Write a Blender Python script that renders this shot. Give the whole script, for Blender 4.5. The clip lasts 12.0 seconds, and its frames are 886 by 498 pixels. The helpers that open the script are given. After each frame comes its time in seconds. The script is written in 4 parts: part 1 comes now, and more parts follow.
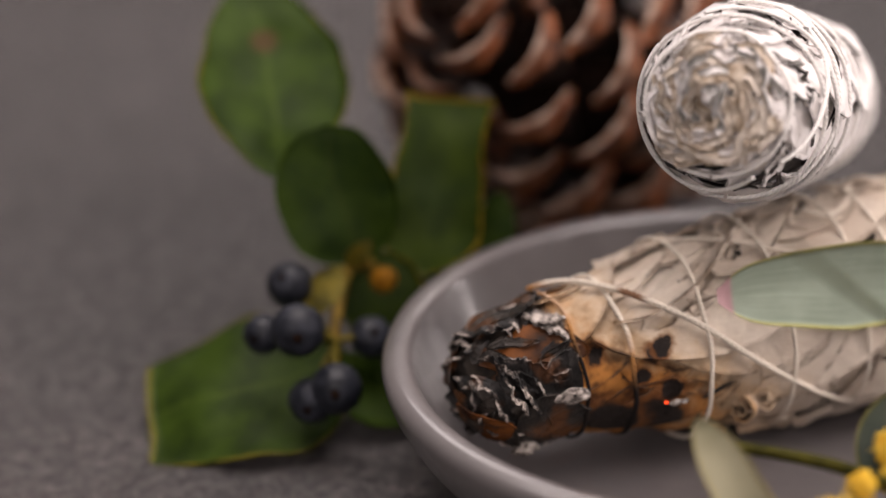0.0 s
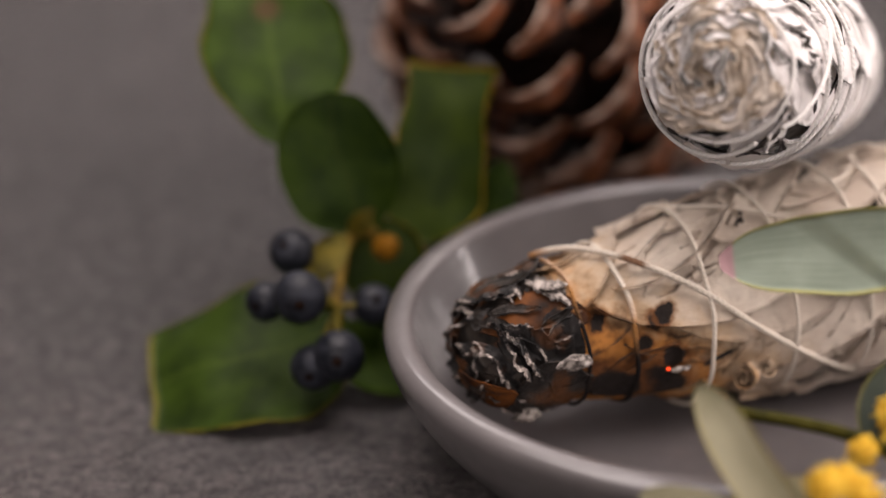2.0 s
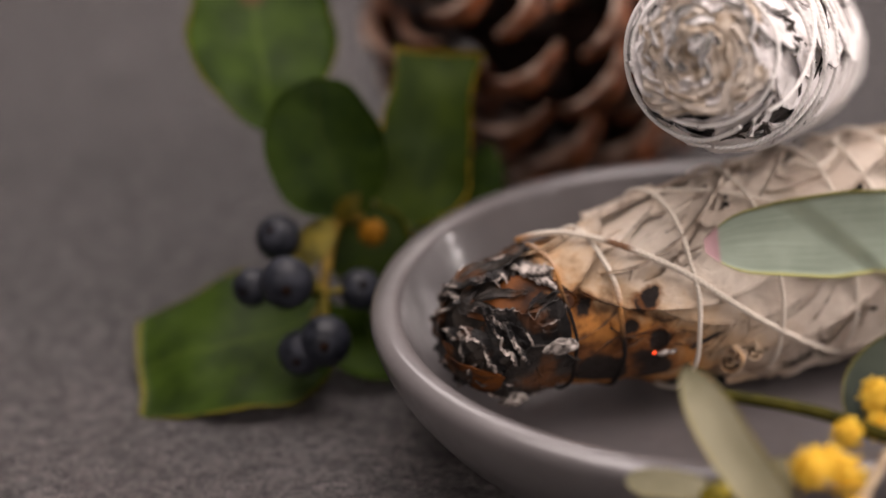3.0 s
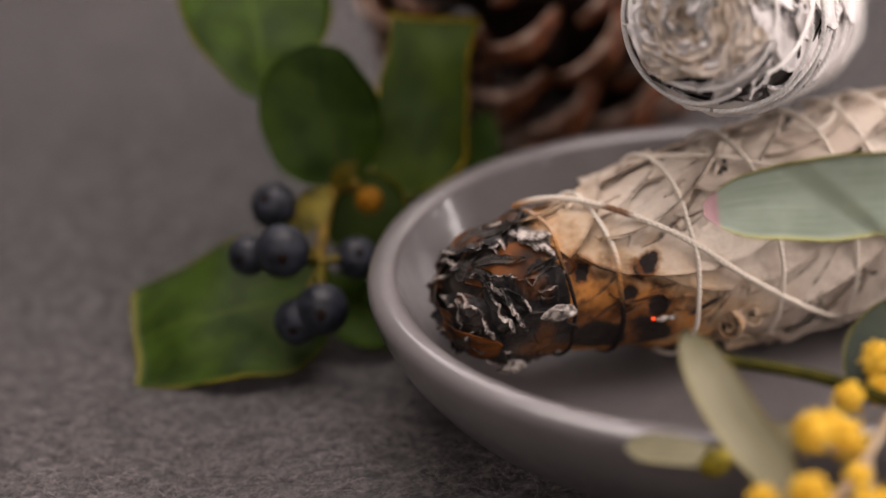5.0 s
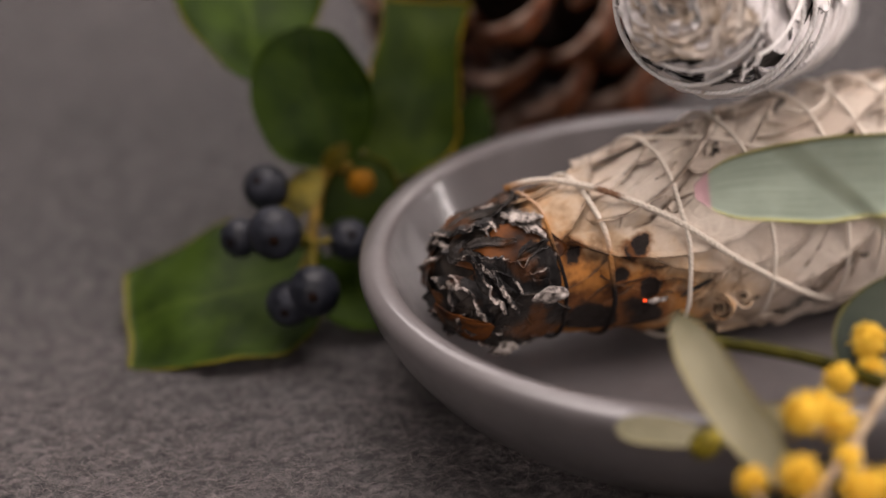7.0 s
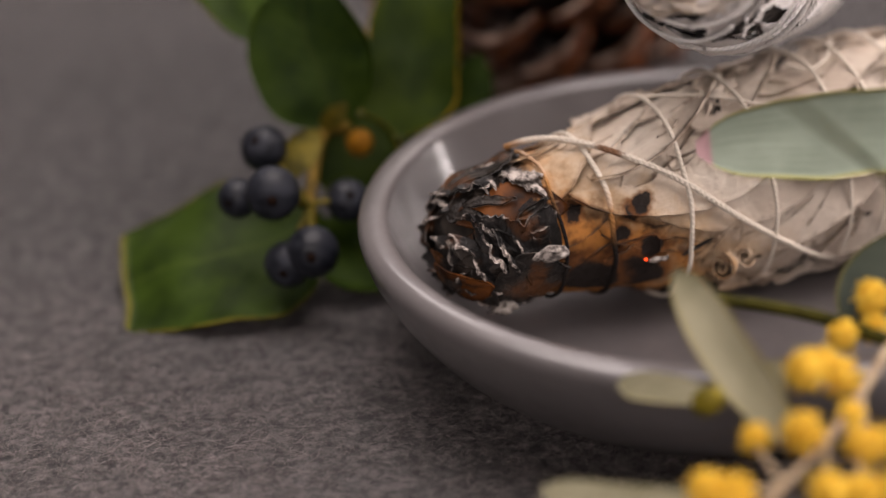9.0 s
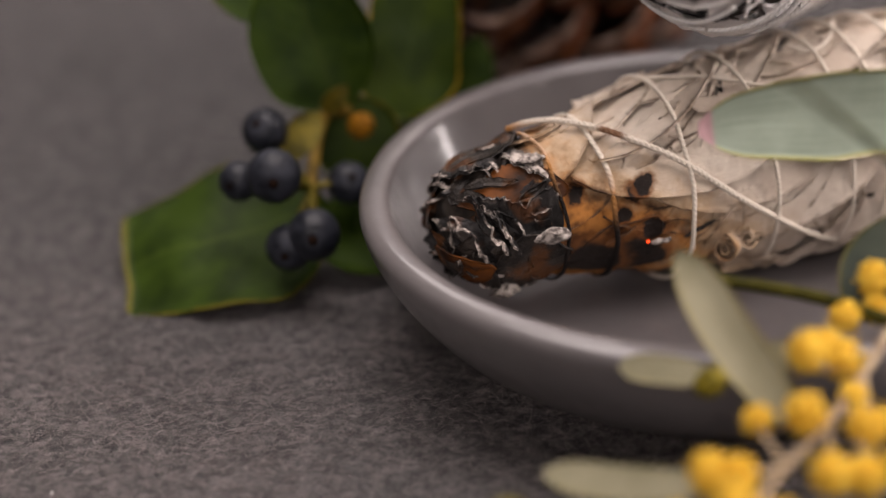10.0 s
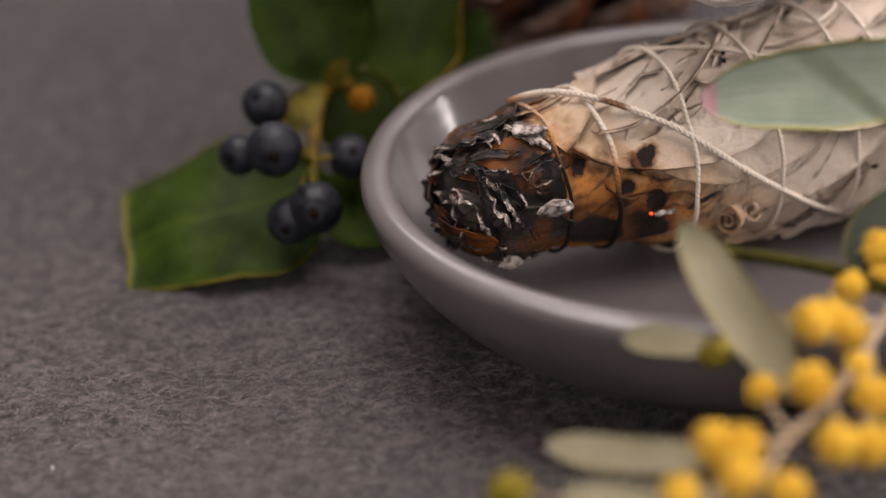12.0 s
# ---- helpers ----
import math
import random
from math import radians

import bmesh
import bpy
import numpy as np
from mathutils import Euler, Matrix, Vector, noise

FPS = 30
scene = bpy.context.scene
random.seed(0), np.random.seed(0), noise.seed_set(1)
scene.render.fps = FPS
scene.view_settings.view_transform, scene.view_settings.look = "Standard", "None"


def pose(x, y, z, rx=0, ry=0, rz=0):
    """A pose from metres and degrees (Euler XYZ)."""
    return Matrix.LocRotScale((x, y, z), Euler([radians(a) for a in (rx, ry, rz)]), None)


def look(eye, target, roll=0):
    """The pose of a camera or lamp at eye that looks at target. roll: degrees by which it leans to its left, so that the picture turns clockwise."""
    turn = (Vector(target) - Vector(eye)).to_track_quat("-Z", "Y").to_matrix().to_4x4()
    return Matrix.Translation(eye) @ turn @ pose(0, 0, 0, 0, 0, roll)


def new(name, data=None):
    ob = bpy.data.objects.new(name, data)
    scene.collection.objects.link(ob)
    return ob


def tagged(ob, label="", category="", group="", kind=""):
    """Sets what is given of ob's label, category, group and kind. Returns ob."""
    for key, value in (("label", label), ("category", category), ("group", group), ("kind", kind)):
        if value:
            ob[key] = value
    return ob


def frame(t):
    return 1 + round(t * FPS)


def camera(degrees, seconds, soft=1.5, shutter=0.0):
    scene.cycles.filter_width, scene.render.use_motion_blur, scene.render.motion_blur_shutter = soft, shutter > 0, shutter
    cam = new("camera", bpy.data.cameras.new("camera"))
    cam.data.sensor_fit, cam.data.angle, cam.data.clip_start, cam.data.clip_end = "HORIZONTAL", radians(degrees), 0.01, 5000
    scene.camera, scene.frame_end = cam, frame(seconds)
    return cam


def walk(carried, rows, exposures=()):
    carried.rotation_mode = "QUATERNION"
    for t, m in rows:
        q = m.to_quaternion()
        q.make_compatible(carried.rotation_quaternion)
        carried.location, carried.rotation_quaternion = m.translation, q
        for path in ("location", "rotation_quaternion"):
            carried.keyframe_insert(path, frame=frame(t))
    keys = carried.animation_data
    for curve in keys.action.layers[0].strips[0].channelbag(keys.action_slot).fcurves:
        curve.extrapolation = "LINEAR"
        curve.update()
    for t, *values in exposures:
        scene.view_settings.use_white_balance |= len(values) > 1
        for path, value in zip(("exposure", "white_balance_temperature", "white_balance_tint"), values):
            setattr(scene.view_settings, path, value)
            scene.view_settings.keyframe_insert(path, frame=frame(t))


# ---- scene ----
cam = camera(25.0, 12.0, soft=1.5)
# seconds, eye in metres, yaw, pitch, roll in degrees
ROWS = [
    (0, -0.05948, -0.38411, 0.22763, 0.134, -24.057, -1.724),
    (0.5, -0.05973, -0.38435, 0.22735, 0.264, -24.044, -1.787),
    (1, -0.05927, -0.38440, 0.22666, 0.529, -24.185, -1.912),
    (1.5, -0.05902, -0.38473, 0.22591, 0.485, -24.483, -1.877),
    (2, -0.05879, -0.38466, 0.22532, 0.328, -24.695, -1.764),
    (2.5, -0.05864, -0.38492, 0.22563, 0.163, -24.878, -1.861),
    (3, -0.05810, -0.38564, 0.22542, 0.015, -25.101, -1.879),
    (5, -0.05824, -0.38344, 0.22254, -0.063, -25.835, -2.203),
    (5.5, -0.05800, -0.38315, 0.22185, -0.000, -26.000, -2.300),
    (6, -0.05751, -0.38332, 0.22165, 0.017, -26.134, -2.339),
    (6.5, -0.05731, -0.38379, 0.22150, -0.032, -26.180, -2.220),
    (7, -0.05712, -0.38374, 0.22198, -0.141, -26.274, -2.162),
    (9, -0.05759, -0.38230, 0.21775, -0.177, -27.014, -2.288),
    (9.5, -0.05769, -0.38242, 0.21691, -0.135, -27.207, -2.370),
    (10, -0.05727, -0.38181, 0.21683, -0.052, -27.436, -2.477),
    (10.5, -0.05779, -0.38179, 0.21610, -0.072, -27.473, -2.534),
    (11, -0.05782, -0.38155, 0.21565, -0.048, -27.591, -2.610),
    (11.5, -0.05764, -0.38095, 0.21472, -0.020, -27.781, -2.673),
    (12, -0.05762, -0.38054, 0.21378, -0.002, -27.922, -2.694),
]
walk(cam, [(t, pose(x, y, z, 0, 0, yaw) @ pose(0, 0, 0, 90 + pitch, 0, 0) @ pose(0, 0, 0, 0, 0, roll))
           for t, x, y, z, yaw, pitch, roll in ROWS])
# a long lens, wide open, focused on the burnt bundle
cam.data.dof.use_dof = True
cam.data.dof.focus_distance = 0.406
cam.data.dof.aperture_fstop = 4.7

# ---------------------------------------------------------------- light
world = bpy.data.worlds.new("sky")
scene.world = world
world.use_nodes = True
wn = world.node_tree.nodes
sky = wn.new("ShaderNodeTexSky")
sky.sky_type, sky.sun_disc, sky.sun_elevation, sky.sun_rotation = "NISHITA", False, radians(35), radians(20)
wn["Background"].inputs["Strength"].default_value = 0.08
world.node_tree.links.new(sky.outputs[0], wn["Background"].inputs["Color"])


def window_light(name, place, target, wide, high, watts, colour):
    data = bpy.data.lights.new(name, "AREA")
    data.shape, data.size, data.size_y, data.energy, data.color = "RECTANGLE", wide, high, watts, colour
    ob = new(name, data)
    ob.matrix_world = look(place, target)
    return ob


# overcast daylight in the windows and the skylight
window_light("window_light", (1.97, -0.35, 1.3), (0.5, -0.35, 1.3), 1.7, 1.3, 76, (1.0, 0.868, 0.832))
window_light("window_light", (1.97, 0.73, 0.32), (0.5, 0.73, 0.32), 0.20, 0.17, 2.6, (1.0, 0.88, 0.85))
window_light("window_light", (1.97, 0.99, 0.32), (0.5, 0.99, 0.32), 0.20, 0.17, 1.2, (1.0, 0.88, 0.85))
window_light("window_light", (-0.30, -1.97, 1.15), (-0.30, -0.5, 1.15), 1.4, 0.72, 22, (1.0, 0.868, 0.832))
window_light("window_light", (0.20, 1.97, 1.62), (0.20, 0.5, 0.9), 1.6, 0.60, 13, (1.0, 0.868, 0.832))
window_light("skylight", (0.0, 0.15, 2.12), (0.0, 0.15, 0.0), 1.9, 1.9, 78, (1.0, 0.868, 0.832))
scene.view_settings.exposure = -0.11

# ---------------------------------------------------------------- materials


class Nodes:
    """A short way to wire a node material."""

    def __init__(self, name):
        self.m = bpy.data.materials.new(name)
        self.m.use_nodes = True
        self.t = self.m.node_tree
        self.p = self.t.nodes["Principled BSDF"]

    def put(self, socket, v):
        if isinstance(v, bpy.types.NodeSocket):
            self.t.links.new(v, socket)
        elif isinstance(v, (tuple, list)) and len(v) == 3 and socket.type == "RGBA":
            socket.default_value = (*v, 1)
        else:
            socket.default_value = v

    def node(self, kind, out=0, **inputs):
        n = self.t.nodes.new("ShaderNode" + kind)
        for k, v in inputs.items():
            if k in n.inputs:
                self.put(n.inputs[k], v)
            else:
                self.put(n.inputs[k.replace("_", " ")], v)
        return n.outputs[out]

    def pos(self):
        return self.node("NewGeometry")

    def uv(self):
        return self.node("TexCoord", 2)

    def split(self, v):
        n = self.t.nodes.new("ShaderNodeSeparateXYZ")
        self.t.links.new(v, n.inputs[0])
        return n.outputs

    def math(self, op, a, b=0.0, c=0.0):
        n = self.t.nodes.new("ShaderNodeMath")
        n.operation = op
        for s, v in zip(n.inputs, (a, b, c)):
            self.put(s, v)
        return n.outputs[0]

    def vec(self, op, a, b=(0, 0, 0), out=0):
        n = self.t.nodes.new("ShaderNodeVectorMath")
        n.operation = op
        self.put(n.inputs[0], a)
        self.put(n.inputs[1], b)
        return n.outputs[out]

    def noise(self, scale, v=None, detail=3.0, rough=0.55, distort=0.0, out=0):
        return self.node("TexNoise", out, Vector=v or self.pos(), Scale=scale, Detail=detail, Roughness=rough, Distortion=distort)

    def step(self, v, lo, hi, a=0.0, b=1.0):
        n = self.t.nodes.new("ShaderNodeMapRange")
        n.interpolation_type = "SMOOTHSTEP"
        for s, x in zip(n.inputs, (v, lo, hi, a, b)):
            self.put(s, x)
        return n.outputs[0]

    def mix(self, f, a, b, blend="MIX"):
        n = self.t.nodes.new("ShaderNodeMix")
        n.data_type, n.blend_type = "RGBA", blend
        for s, x in zip((n.inputs[0], n.inputs[6], n.inputs[7]), (f, a, b)):
            self.put(s, x)
        return n.outputs[2]

    def rand(self):
        n = self.t.nodes.new("ShaderNodeObjectInfo")
        return n.outputs["Random"]

    def bump(self, h, strength=0.5, dist=0.001):
        return self.node("Bump", Height=h, Strength=strength, Distance=dist)

    def done(self, colour, rough=0.6, normal=None, **more):
        self.put(self.p.inputs["Base Color"], colour)
        self.put(self.p.inputs["Roughness"], rough)
        if normal is not None:
            self.put(self.p.inputs["Normal"], normal)
        for k, v in more.items():
            self.put(self.p.inputs[k.replace("_", " ")], v)
        return self.m


def felt_material():
    """Pressed wool: curled fibres of several greys over soft clumps, the shade of clumps and small pits put into the
    colour.
    """
    n = Nodes("grey_felt")
    p = n.pos()
    big = n.noise(22, detail=4)
    clump = n.noise(1.0, n.vec("MULTIPLY", p, (330, 360, 340)), detail=5, rough=0.68, distort=0.6)

    def strands(scale, shift, width):
        f = n.noise(scale, n.vec("ADD", p, shift), detail=2, rough=0.6, distort=2.2)
        return n.step(n.math("ABSOLUTE", n.math("SUBTRACT", f, 0.5)), 0.0, width, 1, 0)

    one, two, three = strands(420, (0, 0, 0), 0.055), strands(760, (0.3, 0.1, 0), 0.07), strands(1250, (0.7, 0.5, 0.2), 0.08)
    fibre = n.math("MAXIMUM", n.math("MULTIPLY", one, 0.8), n.math("MAXIMUM", two, n.math("MULTIPLY", three, 0.8)))
    grain = n.noise(1700, detail=4, rough=0.75, distort=0.4)
    c = n.mix(n.step(clump, 0.39, 0.61), (0.022, 0.0185, 0.018), (0.200, 0.173, 0.168))
    c = n.mix(n.step(grain, 0.40, 0.62, 0.75, 0.0), c, (0.008, 0.010, 0.010))
    c = n.mix(n.math("MULTIPLY", fibre, n.step(clump, 0.34, 0.60, 0.10, 0.60)), c, (0.36, 0.315, 0.306))
    c = n.mix(n.step(big, 0.3, 0.75, 0.0, 0.3), c, (0.074, 0.064, 0.062))
    tuft = n.noise(1.0, n.vec("MULTIPLY", p, (240, 280, 260)), detail=6, rough=0.72, distort=0.8)
    c = n.mix(1.0, c, n.mix(n.step(tuft, 0.36, 0.64), (0.28, 0.275, 0.275), (1.20, 1.20, 1.20)), "MULTIPLY")
    h = n.math("ADD", clump, n.math("ADD", n.math("MULTIPLY", fibre, 0.30), n.math("MULTIPLY", grain, 0.35)))
    return n.done(c, 0.95, n.bump(h, 1.0, 0.0040), Sheen_Weight=0.15, Sheen_Roughness=0.6, Specular_IOR_Level=0.15)


def glaze_material():
    n = Nodes("grey_glaze")
    spots = n.noise(900, detail=2)
    c = n.mix(n.step(n.noise(60, detail=4), 0.35, 0.7), (0.098, 0.089, 0.089), (0.117, 0.106, 0.106))
    c = n.mix(n.step(spots, 0.68, 0.74, 0, 0.35), c, (0.05, 0.046, 0.046))
    wave = n.math("ADD", n.noise(70, detail=2), n.math("MULTIPLY", n.noise(260, detail=2), 0.2))
    return n.done(c, n.step(n.noise(300), 0.3, 0.7, 0.34, 0.42), n.bump(wave, 0.05, 0.001), Specular_IOR_Level=0.5, Coat_Weight=0.75, Coat_Roughness=0.11)


def burnt_leaf_material():
    """Dried grey sage: scorched brown towards the burnt end, charred black at it."""
    n = Nodes("scorched_sage")
    p = n.pos()
    along = n.vec("DOT_PRODUCT", n.vec("SUBTRACT", p, tuple(STICK.o)), tuple(STICK.d), out=1)
    up = n.split(p)[2]
    wob = n.math("SUBTRACT", n.noise(160, detail=4, rough=0.6), 0.5)
    fine = n.math("SUBTRACT", n.noise(700, detail=3), 0.5)
    uv = n.split(n.uv())
    grain = n.noise(1.0, n.vec("MULTIPLY", n.uv(), (9, 60, 1)), detail=3)
    pale = n.mix(n.step(n.noise(90, detail=4), 0.3, 0.7), (0.53, 0.44, 0.355), (0.76, 0.675, 0.57))
    pale = n.mix(n.step(n.rand(), 0, 1, 0, 0.45), pale, (0.42, 0.35, 0.285))
    pale = n.mix(n.step(grain, 0.45, 0.75, 0, 0.22), pale, (0.36, 0.29, 0.23))
    rib = n.step(n.math("ABSOLUTE", n.math("SUBTRACT", uv[1], 0.5)), 0.015, 0.05, 0.45, 0.0)
    pale = n.mix(rib, pale, (0.70, 0.64, 0.55))
    s = n.math("ADD", along, n.math("MULTIPLY", n.math("SUBTRACT", n.math("MAXIMUM", up, 0.024), 0.03), 1.55))
    s = n.math("ADD", s, n.math("MULTIPLY", wob, 0.034))
    brown = n.mix(n.step(n.noise(120, detail=4, rough=0.5), 0.36, 0.54), (0.045, 0.014, 0.004), (0.47, 0.195, 0.045))
    pale = n.mix(n.step(s, 0.028, 0.056, 0.75, 0), pale, (0.46, 0.285, 0.130))
    c = n.mix(n.step(s, 0.020, 0.038, 1, 0), pale, brown)
    edge = n.math("ABSOLUTE", n.math("SUBTRACT", n.math("MULTIPLY", uv[1], 2.0), 1.0))
    edge = n.math("ADD", edge, n.math("MULTIPLY", n.math("SUBTRACT", n.noise(300, detail=4), 0.5), 0.5))
    scorch = n.step(s, 0.026, 0.040, 1, 0)
    c = n.mix(n.math("MULTIPLY", n.step(edge, 0.86, 1.08), scorch), c, (0.030, 0.014, 0.007))
    c = n.mix(n.math("MULTIPLY", n.step(edge, 0.88, 1.07, 0, 0.8), n.step(n.noise(130), 0.43, 0.57)), c, (0.12, 0.078, 0.052))
    smut = n.math("MULTIPLY", n.step(n.noise(120, detail=4, rough=0.55), 0.52, 0.68, 0, 0.85), scorch)
    c = n.mix(smut, c, (0.035, 0.016, 0.008))
    black = n.mix(n.step(n.noise(900, detail=3), 0.5, 0.8), (0.012, 0.010, 0.010), (0.05, 0.045, 0.045))
    e = n.math("ADD", along, n.math("ADD", n.math("MULTIPLY", wob, 0.016), n.math("MULTIPLY", fine, 0.002)))
    c = n.mix(n.step(e, 0.006, 0.0095, 1, 0), c, black)
    for place, size in SPOTS:
        far = n.vec("DISTANCE", p, place, out=1)
        far = n.math("ADD", far, n.math("ADD", n.math("MULTIPLY", wob, 0.006), n.math("MULTIPLY", fine, 0.0012)))
        c = n.mix(n.step(far, size * 0.95, size * 1.55, 0.75, 0), c, (0.16, 0.060, 0.016))
        c = n.mix(n.step(far, size * 0.78, size * 1.02, 0.97, 0), c, n.mix(0.6, black, (0.008, 0.006, 0.005)))
    vein = n.noise(1.0, n.vec("MULTIPLY", n.uv(), (40, 90, 1)), detail=3)
    h = n.math("ADD", n.math("MULTIPLY", vein, 0.6), n.noise(500, detail=4))
    return n.done(c, 0.82, n.bump(h, 0.8, 0.0009), Specular_IOR_Level=0.25)


def char_material():
    n = Nodes("charred_flake")
    uv = n.split(n.uv())
    free = n.math("ADD", uv[1], n.math("MULTIPLY", n.math("SUBTRACT", n.noise(170, detail=4, rough=0.65), 0.5), 0.8))
    ash = n.math("MULTIPLY", n.step(free, 0.84, 0.98), n.step(n.noise(190, detail=4), 0.44, 0.56))
    black = n.mix(n.step(n.noise(420, detail=5), 0.42, 0.74), (0.008, 0.007, 0.0068), (0.036, 0.032, 0.031))
    black = n.mix(n.step(n.noise(130, detail=3), 0.52, 0.66, 0, 0.75), black, (0.085, 0.032, 0.010))
    c = n.mix(ash, black, n.mix(n.step(n.noise(800, detail=5, rough=0.7), 0.36, 0.60), (0.10, 0.083, 0.074), (0.62, 0.54, 0.485)))
    return n.done(c, n.step(ash, 0, 1, 0.5, 0.9), n.bump(n.noise(900, detail=5, rough=0.7), 0.7, 0.0006), Specular_IOR_Level=0.28)


def charred_leaf_material():
    """A charred leaf that has kept its skin: black, satin, crazed."""
    n = Nodes("charred_leaf")
    c = n.mix(n.step(n.noise(200, detail=5), 0.4, 0.7), (0.008, 0.006, 0.005), (0.042, 0.033, 0.027))
    c = n.mix(n.step(n.noise(120, detail=3), 0.50, 0.64, 0, 0.8), c, (0.105, 0.038, 0.009))
    pits = n.node("TexVoronoi", 0, Vector=n.pos(), Scale=1500.0)
    h = n.math("ADD", n.math("MULTIPLY", pits, 0.6), n.math("ADD", n.noise(520, detail=5, rough=0.6), n.noise(160, detail=2)))
    return n.done(c, n.step(n.noise(300), 0.3, 0.7, 0.36, 0.6), n.bump(h, 0.55, 0.0007), Specular_IOR_Level=0.30)


def hollow_material():
    n = Nodes("scorched_hollow")
    c = n.mix(n.step(n.noise(90, detail=4, rough=0.55), 0.36, 0.64), (0.014, 0.0045, 0.0012), (0.120, 0.038, 0.006))
    c = n.mix(n.step(n.noise(210, detail=4), 0.58, 0.72), c, (0.014, 0.007, 0.004))
    uv = n.split(n.uv())
    c = n.mix(n.step(n.math("ADD", uv[0], n.math("MULTIPLY", n.noise(200), 0.1)), 0.05, 0.30, 0.8, 0), c, (0.014, 0.007, 0.004))
    return n.done(c, 0.6, n.bump(n.noise(420, detail=4), 0.4, 0.0005), Specular_IOR_Level=0.15)


def ash_material():
    n = Nodes("pale_ash")
    c = n.mix(n.step(n.noise(700, detail=5), 0.35, 0.65), (0.075, 0.064, 0.058), (0.46, 0.41, 0.37))
    return n.done(c, 0.95, n.bump(n.noise(900, detail=5), 0.9, 0.0008), Specular_IOR_Level=0.1)


def white_leaf_material():
    n = Nodes("white_sage")
    uv = n.split(n.uv())
    grain = n.noise(1.0, n.vec("MULTIPLY", n.uv(), (8, 50, 1)), detail=3)
    c = n.mix(n.step(n.noise(120, detail=4), 0.3, 0.7), (0.62, 0.58, 0.562), (0.78, 0.74, 0.722))
    c = n.mix(n.step(grain, 0.5, 0.8, 0, 0.2), c, (0.55, 0.50, 0.47))
    c = n.mix(n.step(n.noise(80, detail=4), 0.56, 0.74, 0, 0.5), c, (0.38, 0.335, 0.305))
    edge = n.math("ABSOLUTE", n.math("SUBTRACT", n.math("MULTIPLY", uv[1], 2.0), 1.0))
    edge = n.math("ADD", edge, n.math("MULTIPLY", n.math("SUBTRACT", n.noise(220, detail=3), 0.5), 0.4))
    c = n.mix(n.math("MULTIPLY", n.step(edge, 0.86, 1.02, 0, 0.9), n.step(n.noise(120), 0.42, 0.54)), c, (0.09, 0.085, 0.072))
    return n.done(c, 0.8, n.bump(n.math("ADD", grain, n.noise(600)), 0.3, 0.0005), Specular_IOR_Level=0.25, Sheen_Weight=0.3)


def tan_end_material():
    n = Nodes("sage_end")
    c = n.mix(n.step(n.noise(260, detail=4), 0.35, 0.65), (0.27, 0.205, 0.145), (0.58, 0.50, 0.415))
    c = n.mix(n.step(n.rand(), 0.2, 1, 0, 0.6), c, (0.55, 0.50, 0.45))
    return n.done(c, 0.85, n.bump(n.noise(800, detail=4), 0.5, 0.0006), Specular_IOR_Level=0.2)


def twine_material(name, colour, burnt=False):
    n = Nodes(name)
    uv = n.split(n.uv())
    ply = n.math("SINE", n.math("ADD", n.math("MULTIPLY", uv[0], 5200.0), n.math("MULTIPLY", uv[1], 12.566)))
    fuzz = n.noise(2600, detail=3)
    c = n.mix(n.step(ply, -1, 0.2, 0.22, 0), colour, tuple(0.6 * v for v in colour))
    c = n.mix(n.step(fuzz, 0.4, 0.7, 0, 0.3), c, tuple(0.72 * v for v in colour))
    if burnt:
        p = n.pos()
        along = n.vec("DOT_PRODUCT", n.vec("SUBTRACT", p, tuple(STICK.o)), tuple(STICK.d), out=1)
        q = n.math("ADD", n.split(p)[2], n.math("MULTIPLY", n.math("MAXIMUM", n.math("SUBTRACT", along, 0.021), 0.0), 2.2))
        q = n.math("SUBTRACT", q, n.math("MULTIPLY", n.math("MAXIMUM", n.math("SUBTRACT", 0.016, along), 0.0), 1.15))
        q = n.math("ADD", q, n.math("MULTIPLY", n.math("SUBTRACT", n.noise(140), 0.5), 0.006))
        c = n.mix(n.step(q, 0.034, 0.041, 1, 0), c, n.mix(n.step(q, 0.028, 0.036), (0.012, 0.009, 0.008), (0.36, 0.17, 0.055)))
        near = n.vec("DISTANCE", p, tuple(STICK.at(np.array(0.0232), 29, 0.003)), out=1)
        c = n.mix(n.step(n.math("ADD", near, n.math("MULTIPLY", fuzz, 0.002)), 0.0028, 0.0055, 0.9, 0), c, (0.14, 0.055, 0.018))
    return n.done(c, 0.9, n.bump(n.math("ADD", ply, fuzz), 0.3, 0.0003), Specular_IOR_Level=0.15)


def plain_material(name, a, b, scale, rough=0.6, bump=0.3, dist=0.0006, **more):
    n = Nodes(name)
    v = n.noise(scale, detail=5, rough=0.6)
    return n.done(n.mix(n.step(v, 0.32, 0.68), a, b), rough, n.bump(n.noise(scale * 3, detail=4), bump, dist), **more)


BLEMISHES = [((-0.1030, 0.0842, 0.0756), 0.0042)]


